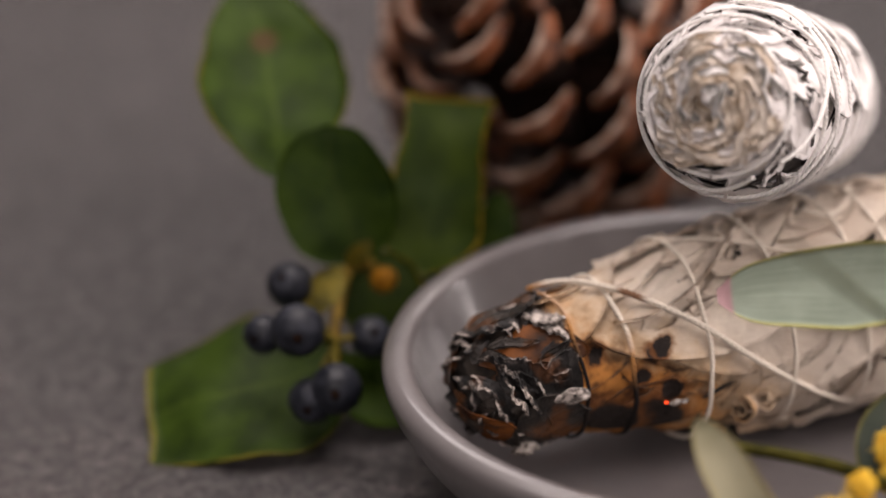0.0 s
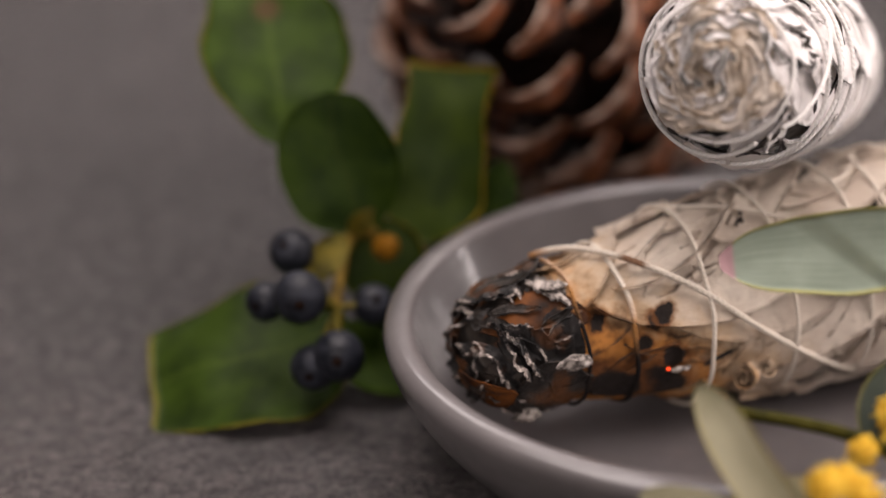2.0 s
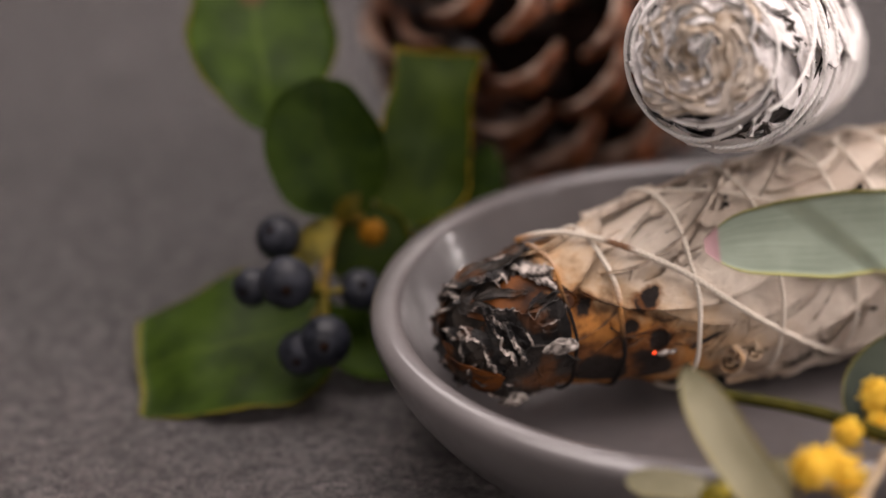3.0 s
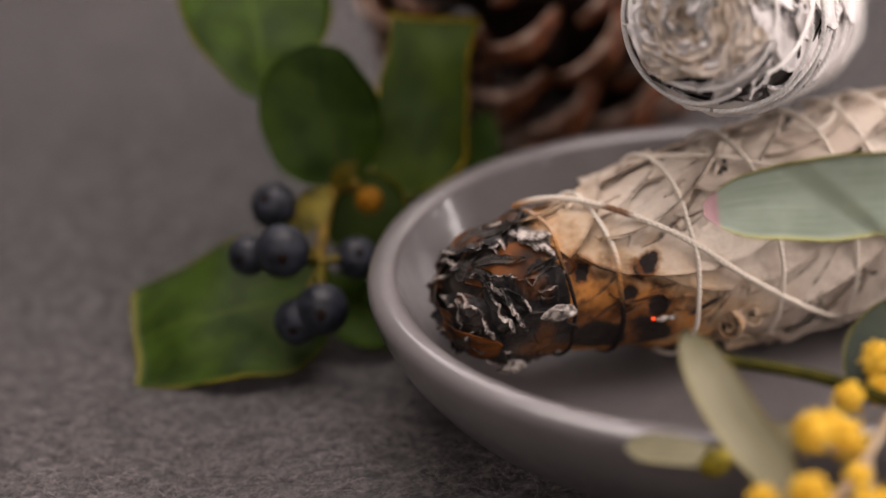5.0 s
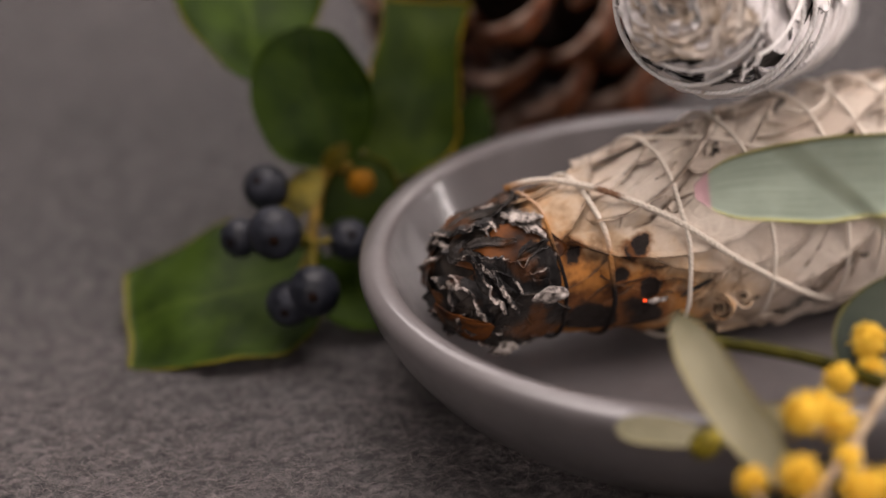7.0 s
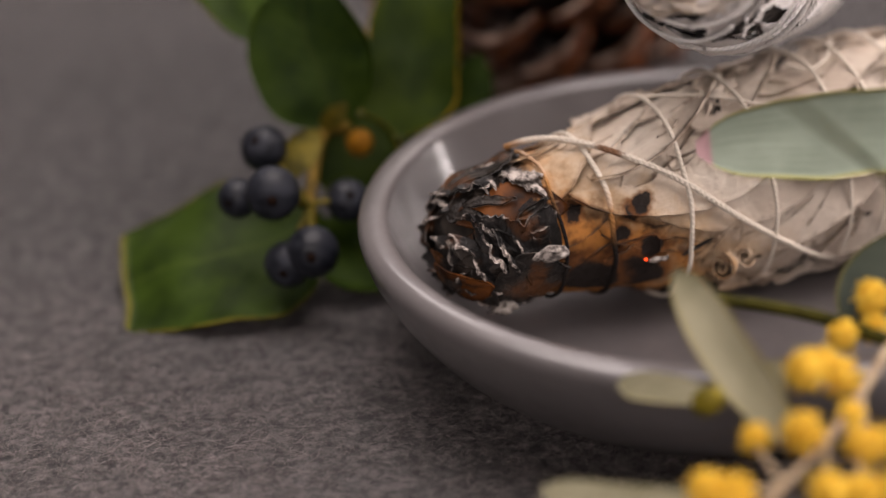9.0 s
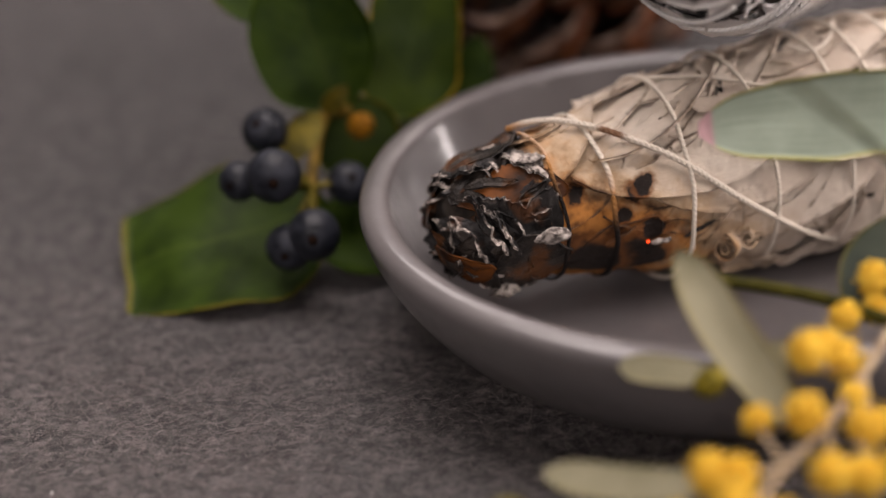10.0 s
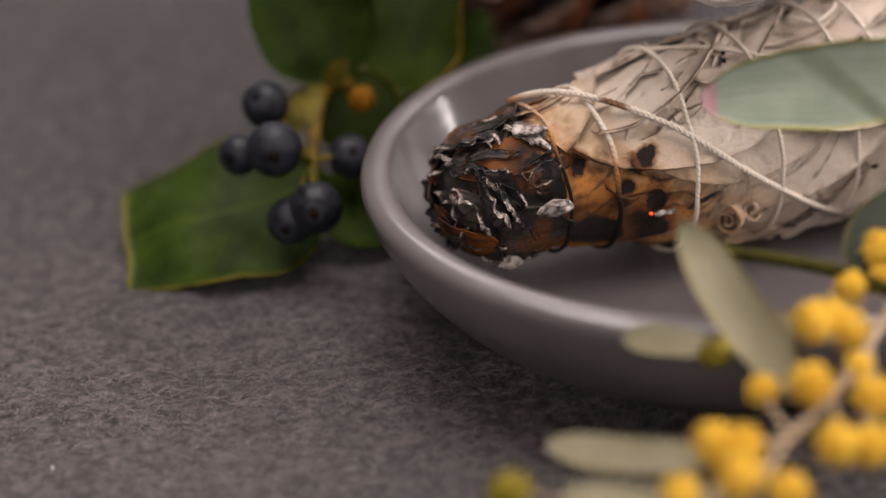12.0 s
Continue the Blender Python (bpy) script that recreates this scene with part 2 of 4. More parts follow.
def green_leaf_material(name, dark, light, rim, rib, rough, tip=None):
    n = Nodes(name)
    uv = n.split(n.uv())
    across = n.math("ABSOLUTE", n.math("SUBTRACT", n.math("MULTIPLY", uv[1], 2.0), 1.0))
    side = n.noise(1.0, n.vec("MULTIPLY", n.uv(), (5, 26, 1)), detail=3)
    blotch = n.noise(110, detail=4)
    c = n.mix(n.step(blotch, 0.3, 0.7), dark, light)
    slant = n.math("SINE", n.math("ADD", n.math("MULTIPLY", uv[0], 62.0), n.math("MULTIPLY", across, -16.0)))
    c = n.mix(n.step(slant, 0.9, 1.0, 0, 0.16), c, rib)
    c = n.mix(n.step(side, 0.5, 0.8, 0, 0.25), c, light)
    c = n.mix(n.step(across, 0.02, 0.06, 0.55, 0), c, rib)
    edge = n.math("ADD", across, n.math("MULTIPLY", n.math("SUBTRACT", n.noise(260), 0.5), 0.1))
    c = n.mix(n.math("MULTIPLY", n.step(edge, 0.955, 0.99), n.step(n.noise(60), 0.36, 0.5)), c, rim)
    if tip:
        e2 = n.math("ADD", uv[0], n.math("MULTIPLY", n.math("SUBTRACT", n.noise(260), 0.5), 0.02))
        c = n.mix(n.step(e2, 0.975, 0.99), c, tip)
    for place, size in BLEMISHES:
        far = n.math("ADD", n.vec("DISTANCE", n.pos(), place, out=1), n.math("MULTIPLY", n.math("SUBTRACT", n.noise(300), 0.5), 0.002))
        c = n.mix(n.step(far, size * 0.5, size, 0.85, 0), c, (0.050, 0.026, 0.010))
    h = n.math("ADD", n.math("MULTIPLY", slant, 0.15), n.noise(500, detail=3))
    return n.done(c, rough, n.bump(h, 0.25, 0.0005), Specular_IOR_Level=0.08)


def phyllode_material(name, dark, light, rim, tip=None):
    n = Nodes(name)
    uv = n.split(n.uv())
    across = n.math("ABSOLUTE", n.math("SUBTRACT", n.math("MULTIPLY", uv[1], 2.0), 1.0))
    lines = n.noise(1.0, n.vec("MULTIPLY", n.uv(), (3, 34, 1)), detail=4, rough=0.6)
    c = n.mix(n.step(n.noise(80, detail=4), 0.3, 0.7), dark, light)
    c = n.mix(n.step(lines, 0.42, 0.68, 0, 0.35), c, tuple(min(1, 1.35 * v) for v in light))
    c = n.mix(n.step(n.noise(900), 0.72, 0.78, 0, 0.4), c, (0.45, 0.36, 0.16))
    c = n.mix(n.step(n.math("ADD", across, n.math("MULTIPLY", lines, 0.06)), 0.93, 0.99), c, rim)
    if tip:
        c = n.mix(n.step(n.math("ADD", uv[0], n.math("MULTIPLY", lines, 0.01)), 0.955, 0.97), c, tip)
    return n.done(c, 0.55, n.bump(lines, 0.25, 0.0005), Specular_IOR_Level=0.18)


def berry_material():
    n = Nodes("bloomy_blue_berry")
    bloom = n.step(n.noise(260, detail=5, rough=0.65), 0.35, 0.7)
    c = n.mix(bloom, (0.005, 0.006, 0.009), (0.021, 0.023, 0.032))
    return n.done(c, n.step(bloom, 0, 1, 0.35, 0.7), n.bump(n.noise(500), 0.2, 0.0004), Specular_IOR_Level=0.25)


def scale_material():
    """Woody scale: shade between scales painted near black inside, orange-brown towards the lip, weathered pale on it.
    """
    n = Nodes("cone_scale")
    uv = n.split(n.uv())
    grain = n.noise(1.0, n.vec("MULTIPLY", n.uv(), (5, 45, 1)), detail=4)
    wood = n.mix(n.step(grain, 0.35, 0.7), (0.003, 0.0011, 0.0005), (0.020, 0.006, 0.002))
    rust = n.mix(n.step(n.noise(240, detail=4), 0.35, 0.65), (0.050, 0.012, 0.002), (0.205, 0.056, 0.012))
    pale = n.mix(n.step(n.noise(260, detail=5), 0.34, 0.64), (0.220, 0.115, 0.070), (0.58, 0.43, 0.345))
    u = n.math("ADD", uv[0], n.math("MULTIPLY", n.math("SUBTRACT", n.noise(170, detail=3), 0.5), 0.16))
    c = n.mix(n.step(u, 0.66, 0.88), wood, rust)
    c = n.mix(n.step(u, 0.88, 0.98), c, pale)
    knob = n.vec("DISTANCE", n.vec("MULTIPLY", n.uv(), (1.0, 0.8, 0.0)), (0.89, 0.40, 0.0), out=1)
    c = n.mix(n.step(knob, 0.03, 0.085, 0.75, 0), c, (0.12, 0.040, 0.012))
    return n.done(c, 0.55, n.bump(n.math("ADD", grain, n.noise(500, detail=4)), 0.6, 0.0009), Specular_IOR_Level=0.35)


def flower_material():
    n = Nodes("yellow_wattle_bloom")
    c = n.mix(n.step(n.noise(500, detail=3), 0.3, 0.7), (0.60, 0.35, 0.022), (0.82, 0.58, 0.085))
    c = n.mix(n.step(n.rand(), 0, 1, 0, 0.25), c, (0.56, 0.30, 0.02))
    return n.done(c, 0.8, None, Specular_IOR_Level=0.15)


def ember_material():
    n = Nodes("glowing_ember")
    n.put(n.p.inputs["Emission Color"], (1.0, 0.06, 0.01))
    n.put(n.p.inputs["Emission Strength"], 3.0)
    return n.done((0.2, 0.02, 0.01), 0.9)


# ---------------------------------------------------------------- mesh helpers
BASES = {}


def thing(name, base, label, category, group="", kind=""):
    ob = new(name)
    ob.empty_display_size = 0.01
    ob.location = base
    BASES[ob.name] = Vector(base)
    return tagged(ob, label, category, group, kind)


def mesh_of(name, verts, faces, uvs=None, smooth=True, off=(0, 0, 0)):
    me = bpy.data.meshes.new(name)
    me.from_pydata((np.asarray(verts, float) - np.asarray(off, float)).tolist(), [], faces)
    if uvs is not None:
        lay = me.uv_layers.new(name="UVMap")
        idx = np.empty(len(me.loops), int)
        me.loops.foreach_get("vertex_index", idx)
        lay.data.foreach_set("uv", np.asarray(uvs, float)[idx].ravel())
    if smooth:
        me.polygons.foreach_set("use_smooth", [True] * len(me.polygons))
    me.update()
    return me


def part(name, shape, material, parent, label=""):
    """One mesh under a thing or a part. shape: verts, faces, uvs in the world."""
    base = BASES[parent.name]
    me = mesh_of(name, shape[0], shape[1], shape[2] if len(shape) > 2 else None, True, base)
    me.materials.append(material)
    ob = new(name, me)
    ob.parent = parent
    BASES[ob.name] = base
    return tagged(ob, label)


def single(name, shape, material, label, category, kind="", smooth=True):
    me = mesh_of(name, shape[0], shape[1], shape[2] if len(shape) > 2 else None, smooth)
    me.materials.append(material)
    return tagged(new(name, me), label, category, "", kind)


def join(*shapes):
    verts, faces, uvs, k = [], [], [], 0
    for s in shapes:
        verts.append(np.asarray(s[0], float))
        uvs.append(np.asarray(s[2], float) if len(s) > 2 and s[2] is not None else np.zeros((len(s[0]), 2)))
        faces += [tuple(i + k for i in f) for f in s[1]]
        k += len(s[0])
    return np.concatenate(verts), faces, np.concatenate(uvs)


def grid_faces(nu, nv, wrap_v=False):
    out = []
    for i in range(nu - 1):
        for j in range(nv if wrap_v else nv - 1):
            k = (j + 1) % nv
            out.append((i * nv + j, i * nv + k, (i + 1) * nv + k, (i + 1) * nv + j))
    return out


def sheet(P, thick):
    """A thin solid sheet from a grid of places (nu, nv, 3)."""
    P = np.asarray(P, float)
    nu, nv = P.shape[:2]
    du, dv = np.gradient(P, axis=0), np.gradient(P, axis=1)
    n = np.cross(du, dv)
    n /= np.linalg.norm(n, axis=-1, keepdims=True) + 1e-12
    top, low = (P + n * thick / 2).reshape(-1, 3), (P - n * thick / 2).reshape(-1, 3)
    u, v = np.meshgrid(np.linspace(0, 1, nu), np.linspace(0, 1, nv), indexing="ij")
    uv = np.stack([u, v], -1).reshape(-1, 2)
    faces, m = grid_faces(nu, nv), nu * nv
    faces += [tuple(m + i for i in f[::-1]) for f in faces]
    ring = [(i, 0) for i in range(nu)] + [(nu - 1, j) for j in range(1, nv)] + [(i, nv - 1) for i in range(nu - 2, -1, -1)] + [(0, j) for j in range(nv - 2, 0, -1)]
    ids = [i * nv + j for i, j in ring]
    for a, b in zip(ids, ids[1:] + ids[:1]):
        faces.append((b, a, m + a, m + b))
    return np.concatenate([top, low]), faces, np.concatenate([uv, uv])


def smooth_path(points, count):
    """Catmull-Rom through the points."""
    p = np.asarray(points, float)
    p = np.concatenate([[2 * p[0] - p[1]], p, [2 * p[-1] - p[-2]]])
    out = []
    for x in np.linspace(0, len(p) - 3 - 1e-9, count):
        i, t = int(x), x - int(x)
        a, b, c, d = p[i:i + 4]
        out.append(0.5 * (2 * b + (c - a) * t + (2 * a - 5 * b + 4 * c - d) * t * t + (3 * b - a - 3 * c + d) * t ** 3))
    return np.array(out)


def frames_along(path):
    t = np.gradient(path, axis=0)
    t /= np.linalg.norm(t, axis=1, keepdims=True) + 1e-12
    side = np.cross(t[0], (0.13, 0.31, 0.94))
    s = []
    for k in t:
        side = side - (side @ k) * k
        side /= np.linalg.norm(side)
        s.append(side)
    s = np.array(s)
    return t, s, np.cross(t, s)


def tube(path, radius, n=8, caps=True):
    path = np.asarray(path, float)
    radius = np.broadcast_to(np.asarray(radius, float), (len(path),))
    t, a, b = frames_along(path)
    ang = np.linspace(0, 2 * np.pi, n, endpoint=False)
    ring = np.cos(ang)[None, :, None] * a[:, None] + np.sin(ang)[None, :, None] * b[:, None]
    P = path[:, None] + ring * radius[:, None, None]
    length = np.r_[0, np.cumsum(np.linalg.norm(np.diff(path, axis=0), axis=1))]
    uv = np.stack(np.broadcast_arrays(length[:, None], (ang / 2 / np.pi)[None]), -1).reshape(-1, 2)
    faces = grid_faces(len(path), n, True)
    if caps:
        faces += [tuple(range(n))[::-1], tuple((len(path) - 1) * n + i for i in range(n))]
    return P.reshape(-1, 3), faces, uv


def plied(path, radius, pitch, plies=3, n=6):
    """A cord of twisted plies."""
    path = np.asarray(path, float)
    t, a, b = frames_along(path)
    length = np.r_[0, np.cumsum(np.linalg.norm(np.diff(path, axis=0), axis=1))]
    out = []
    for k in range(plies):
        w = length / pitch * 2 * np.pi + k * 2 * np.pi / plies
        out.append(tube(path + (np.cos(w)[:, None] * a + np.sin(w)[:, None] * b) * radius * 0.42, radius * 0.66, n))
    return join(*out)


def jitter(P, scale, size, seed=0.0):
    """Push places about by smooth noise."""
    out = np.array(P, float).reshape(-1, 3)
    for k, v in enumerate(out):
        out[k] += np.array(noise.noise_vector(Vector(v) * scale + Vector((seed, seed * 0.7, -seed)))) * size
    return out.reshape(np.shape(P))


def leaf(spine, face, width, profile, nu=22, nv=11, thick=0.0004, fold=0.12, curl=0.0, wave=0.0, seed=0.0):
    """A leaf blade. spine: places from base to tip; face: the way its upper side looks; profile: half width along it."""
    c = smooth_path(spine, nu)
    t = np.gradient(c, axis=0)
    t /= np.linalg.norm(t, axis=1, keepdims=True)
    side = np.cross(t, np.asarray(face, float))
    side /= np.linalg.norm(side, axis=1, keepdims=True)
    up = np.cross(side, t)
    u = np.linspace(0, 1, nu)
    w = width / 2 * np.array([profile(x) for x in u])
    v = np.linspace(-1, 1, nv)
    P = c[:, None] + side[:, None] * (v[None, :] * w[:, None])[..., None]
    lift = (fold * np.abs(v) + curl * v ** 2)[None, :] * w[:, None]
    P = P + up[:, None] * lift[..., None]
    if wave:
        P = jitter(P, 90.0, wave, seed)
    return sheet(P, thick)


def oval(x):
    return max(0.04, math.sin(math.pi * min(1, max(0, x)))) ** 0.68


def ellipse(x):
    return math.sqrt(max(0.003, 1 - (2 * x - 1) ** 2)) ** 0.9


def ovate(x):
    """Pointed at the stalk, broad past the middle, with a blunt point."""
    return max(0.03, math.sin(math.pi * (0.02 + 0.96 * x) ** 0.95)) ** 0.72


def wedge(x):
    """Broad near the stalk, drawing in to a wide cut end with a flared corner."""
    return max(0.05, math.sin(math.pi / 2 * min(1, x * 3.0))) ** 0.75 * (1 - 0.24 * min(1, max(0, x - 0.30) / 0.45)) * (1 + 0.07 * max(0, x - 0.85) / 0.15)


def lobe(x):
    """Broad in the middle, drawing in to a slanting cut end."""
    return max(0.05, math.sin(math.pi / 2 * min(1, x * 2.2))) ** 0.7 * (1 - 0.34 * (max(0, x - 0.45) / 0.55) ** 1.4)


def lance(x):
    return max(0.05, math.sin(math.pi * x ** 0.8)) ** 0.75


def blade(x):
    """Long and even, with rounded ends."""
    return max(0.05, 1 - abs(2 * x - 1) ** 3.2) ** 0.6 * (0.82 + 0.18 * x)


def ball(centre, radius, nu=16, nv=24, squash=1.0, axis=(0, 0, 1), dent=0.0):
    q = Vector((0, 0, 1)).rotation_difference(Vector(axis)).to_matrix()
    verts, uv = [], []
    for i in range(nu + 1):
        a = math.pi * i / nu
        k = 1 - dent * math.exp(-(a / 0.22) ** 2)
        for j in range(nv):
            b = 2 * math.pi * j / nv
            verts.append(Vector(centre) + q @ Vector((math.sin(a) * math.cos(b), math.sin(a) * math.sin(b), math.cos(a) * squash * k)) * radius)
            uv.append((i / nu, j / nv))
    return [tuple(v) for v in verts], grid_faces(nu + 1, nv, True), uv


def box(lo, hi):
    (x0, y0, z0), (x1, y1, z1) = lo, hi
    v = [(x0, y0, z0), (x1, y0, z0), (x1, y1, z0), (x0, y1, z0), (x0, y0, z1), (x1, y0, z1), (x1, y1, z1), (x0, y1, z1)]
    return v, [(3, 2, 1, 0), (4, 5, 6, 7), (0, 1, 5, 4), (1, 2, 6, 5), (2, 3, 7, 6), (3, 0, 4, 7)], None


class Roll:
    """A tapered roll of leaves: an axis, and a radius that follows it."""

    def __init__(self, o, d, stations, radii, sag=0.0):
        self.o, self.d = np.array(o, float), np.array(d, float) / np.linalg.norm(d)
        self.s, self.r, self.sag = np.array(stations), np.array(radii), sag
        e = np.array([0, 0, 1.0]) - self.d[2] * self.d
        self.e1 = e / np.linalg.norm(e)
        self.e2 = np.cross(self.d, self.e1)

    def radius(self, s):
        return np.interp(s, self.s, self.r)

    def at(self, s, degrees, out=0.0):
        """The place at s along the axis, an angle from the top round towards the front, raised by out."""
        s, a = np.asarray(s, float), np.radians(degrees)
        r = (self.radius(s) + out)[..., None]
        return self.o + s[..., None] * self.d + r * (np.cos(a)[..., None] * self.e1 + np.sin(a)[..., None] * self.e2)


STICK = Roll((-0.0462, -0.0039, 0.0278), (0.9285, 0.3703, 0.0278),
             [-0.014, -0.0125, -0.009, -0.004, 0.006, 0.018, 0.034, 0.060, 0.090, 0.104, 0.108],
             [0.002, 0.0065, 0.0108, 0.0132, 0.0148, 0.0164, 0.0197, 0.0222, 0.0234, 0.021, 0.004])
WHITE = Roll((-0.0080, -0.0226, 0.0954), (0.338, 0.885, -0.318),
             [-0.002, 0.0, 0.005, 0.012, 0.022, 0.036, 0.052, 0.085, 0.118, 0.124],
             [0.006, 0.0086, 0.0126, 0.0157, 0.0179, 0.0190, 0.0187, 0.0176, 0.015, 0.003])
SPOTS = [(tuple(STICK.at(np.array(s), a)), r) for s, a, r in
         ((0.0252, 69, 0.0023), (0.0272, 65, 0.0023), (0.0138, 55, 0.0022), (0.0138, 60, 0.0022), (0.0262, 122, 0.0070), (0.0162, 124, 0.0066), (0.0224, 83, 0.0016), (0.0286, 97, 0.0026))]

FELT, GLAZE = felt_material(), glaze_material()
SAGE, CHAR, ASH, EMBER = burnt_leaf_material(), char_material(), ash_material(), ember_material()
CHARLEAF, HOLLOW = charred_leaf_material(), hollow_material()
WSAGE, TAN = white_leaf_material(), tan_end_material()
TWINE = twine_material("scorched_twine", (0.66, 0.59, 0.50), True)
THREAD = twine_material("white_thread", (0.80, 0.77, 0.74))
# cores and gap strips are coloured dark to stand in for shade between leaves
CORE = plain_material("gap_shade_dark", (0.008, 0.0055, 0.004), (0.032, 0.023, 0.016), 300, 0.9)
WCORE = plain_material("gap_shade_grey", (0.015, 0.012, 0.011), (0.10, 0.085, 0.078), 250, 0.9)
GREEN = green_leaf_material("glossy_green_leaf", (0.007, 0.016, 0.0014), (0.020, 0.036, 0.003), (0.030, 0.050, 0.005), (0.024, 0.036, 0.004), 0.5)
GREENFLAT = green_leaf_material("flat_green_leaf", (0.010, 0.020, 0.0016), (0.025, 0.045, 0.004), (0.10, 0.09, 0.008), (0.040, 0.064, 0.008), 0.5, tip=(0.10, 0.09, 0.010))
GREENCUT = green_leaf_material("cut_green_leaf", (0.008, 0.016, 0.0005), (0.021, 0.034, 0.0010), (0.22, 0.14, 0.012), (0.018, 0.030, 0.004), 0.5, tip=(0.17, 0.12, 0.012))
STEM = plain_material("olive_stem", (0.045, 0.038, 0.004), (0.120, 0.094, 0.010), 200, 0.6, Specular_IOR_Level=0.15)
BROWNSTEM = plain_material("woody_stem", (0.065, 0.040, 0.005), (0.16, 0.100, 0.012), 260, 0.6, Specular_IOR_Level=0.15)
BUD = plain_material("yellow_olive_bud", (0.09, 0.072, 0.006), (0.21, 0.165, 0.014), 300, 0.6, Specular_IOR_Level=0.15)
ORANGEBUD = plain_material("orange_bud", (0.14, 0.058, 0.003), (0.28, 0.120, 0.007), 300, 0.6, Specular_IOR_Level=0.1)
BERRY = berry_material()
SCALE = scale_material()
# near black stands in for shade between the cone's scales; also colours calyx scars
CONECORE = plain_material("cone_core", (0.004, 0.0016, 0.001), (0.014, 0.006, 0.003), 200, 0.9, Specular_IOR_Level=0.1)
BLUELEAF = phyllode_material("blue_green_phyllode", (0.20, 0.24, 0.185), (0.27, 0.315, 0.25), (0.30, 0.29, 0.10), tip=(0.36, 0.22, 0.23))
OLIVELEAF = phyllode_material("olive_phyllode", (0.185, 0.172, 0.105), (0.26, 0.242, 0.160), (0.22, 0.18, 0.06))
# one wattle leaf: its shade put into the colour, its lit edge into the rim
SHADELEAF = phyllode_material("shaded_phyllode", (0.010, 0.015, 0.009), (0.022, 0.029, 0.017), (0.11, 0.10, 0.025))
BLOOM = flower_material()
TWIG = plain_material("beige_twig", (0.22, 0.15, 0.085), (0.38, 0.29, 0.18), 220, 0.6)
OLIVESTEM = plain_material("green_twig", (0.020, 0.019, 0.002), (0.050, 0.045, 0.005), 220, 0.7, Specular_IOR_Level=0.1)
def fibre_material():
    n = Nodes("wool_fibre")
    g = n.t.nodes.new("ShaderNodeNewGeometry")
    return n.done(n.mix(g.outputs["Random Per Island"], (0.05, 0.043, 0.042), (0.40, 0.35, 0.34)), 0.9, None, Specular_IOR_Level=0.15)


FIBRE = fibre_material()
PLASTER = plain_material("grey_plaster", (0.10, 0.097, 0.094), (0.13, 0.125, 0.12), 6, 0.9, 0.1, 0.002)
BOARDS = plain_material("oak_floor", (0.20, 0.13, 0.08), (0.30, 0.20, 0.12), 9, 0.55, 0.2, 0.002)
TABLE = plain_material("dark_table", (0.06, 0.04, 0.03), (0.10, 0.07, 0.05), 15, 0.5, 0.2, 0.002)

# ---------------------------------------------------------------- the room


def wall_with_window(name, axis, at, lo, hi, win):
    """A wall 10 cm thick with one window opening through it. win: along0, along1, z0, z1."""
    a0, a1, z0, z1 = win
    out = []
    for p0, p1, q0, q1 in ((lo, a0, -0.75, 2.1), (a1, hi, -0.75, 2.1), (a0, a1, -0.75, z0), (a0, a1, z1, 2.1)):
        b0, b1 = sorted((at, at + math.copysign(0.1, at)))
        out.append(box((p0, b0, q0), (p1, b1, q1)) if axis == "y" else box((b0, p0, q0), (b1, p1, q1)))
    return single(name, join(*out), PLASTER, "plain grey plaster wall with a window opening", "wall", "structure", False)


wall_with_window("wall_east", "x", 2.0, -2.0, 0.54, (-1.2, 0.5, 0.65, 1.95))
wall_with_window("wall_east", "x", 2.0, 0.54, 2.0, (0.59, 1.13, 0.22, 0.42))
single("window_mullion", box((1.985, 0.845, 0.22), (2.035, 0.875, 0.42)), PLASTER, "grey mullion in a low window", "mullion", "structure", False)
wall_with_window("wall_north", "y", 2.0, -2.0, 2.0, (-0.62, 1.02, 1.30, 1.94))
wall_with_window("wall_south", "y", -2.0, -2.0, 2.0, (-1.02, 0.42, 0.77, 1.53))
single("wall_west", box((-2.1, -2.0, -0.75), (-2.0, 2.0, 2.1)), PLASTER, "plain grey plaster wall", "wall", "structure", False)
single("floor", box((-2.1, -2.1, -0.85), (2.1, 2.1, -0.75)), BOARDS, "plain brown wooden floor", "floor", "structure", False)
single("ceiling", join(box((-2.1, -2.1, 2.1), (-0.97, 2.1, 2.2)), box((0.97, -2.1, 2.1), (2.1, 2.1, 2.2)), box((-0.97, -2.1, 2.1), (0.97, -0.82, 2.2)), box((-0.97, 1.12, 2.1), (0.97, 2.1, 2.2))), PLASTER, "plain grey ceiling", "ceiling", "structure", False)
single("table_top", box((-0.95, -0.75, -0.75), (0.95, 1.15, -0.004)), TABLE, "dark table block under the grey felt", "table", "structure", False)


def felt_cloth():
    xs = np.concatenate([np.linspace(-1.0, -0.23, 24), np.linspace(-0.22, 0.08, 300), np.linspace(0.09, 1.0, 28)])
    ys = np.concatenate([np.linspace(-0.8, -0.17, 20), np.linspace(-0.16, 0.12, 280), np.linspace(0.13, 0.4, 90), np.linspace(0.42, 1.2, 24)])
    X, Y = np.meshgrid(xs, ys, indexing="ij")
    P = np.stack([X, Y, 0 * X], -1)
    flat = P.reshape(-1, 3)
    flat[:, 2] = [0.0008 * noise.noise(Vector((x * 18, y * 18, 0.3))) + 0.0004 * noise.noise(Vector((x * 240, y * 300, 4)))
                  + 0.0004 * noise.noise(Vector((x * 520, y * 620, 9))) - 0.0012 for x, y, _ in flat]
    return single("felt_cloth", sheet(P, 0.002), FELT, "dark grey wool felt cloth spread flat over a table", "cloth", "structure")


felt_cloth()

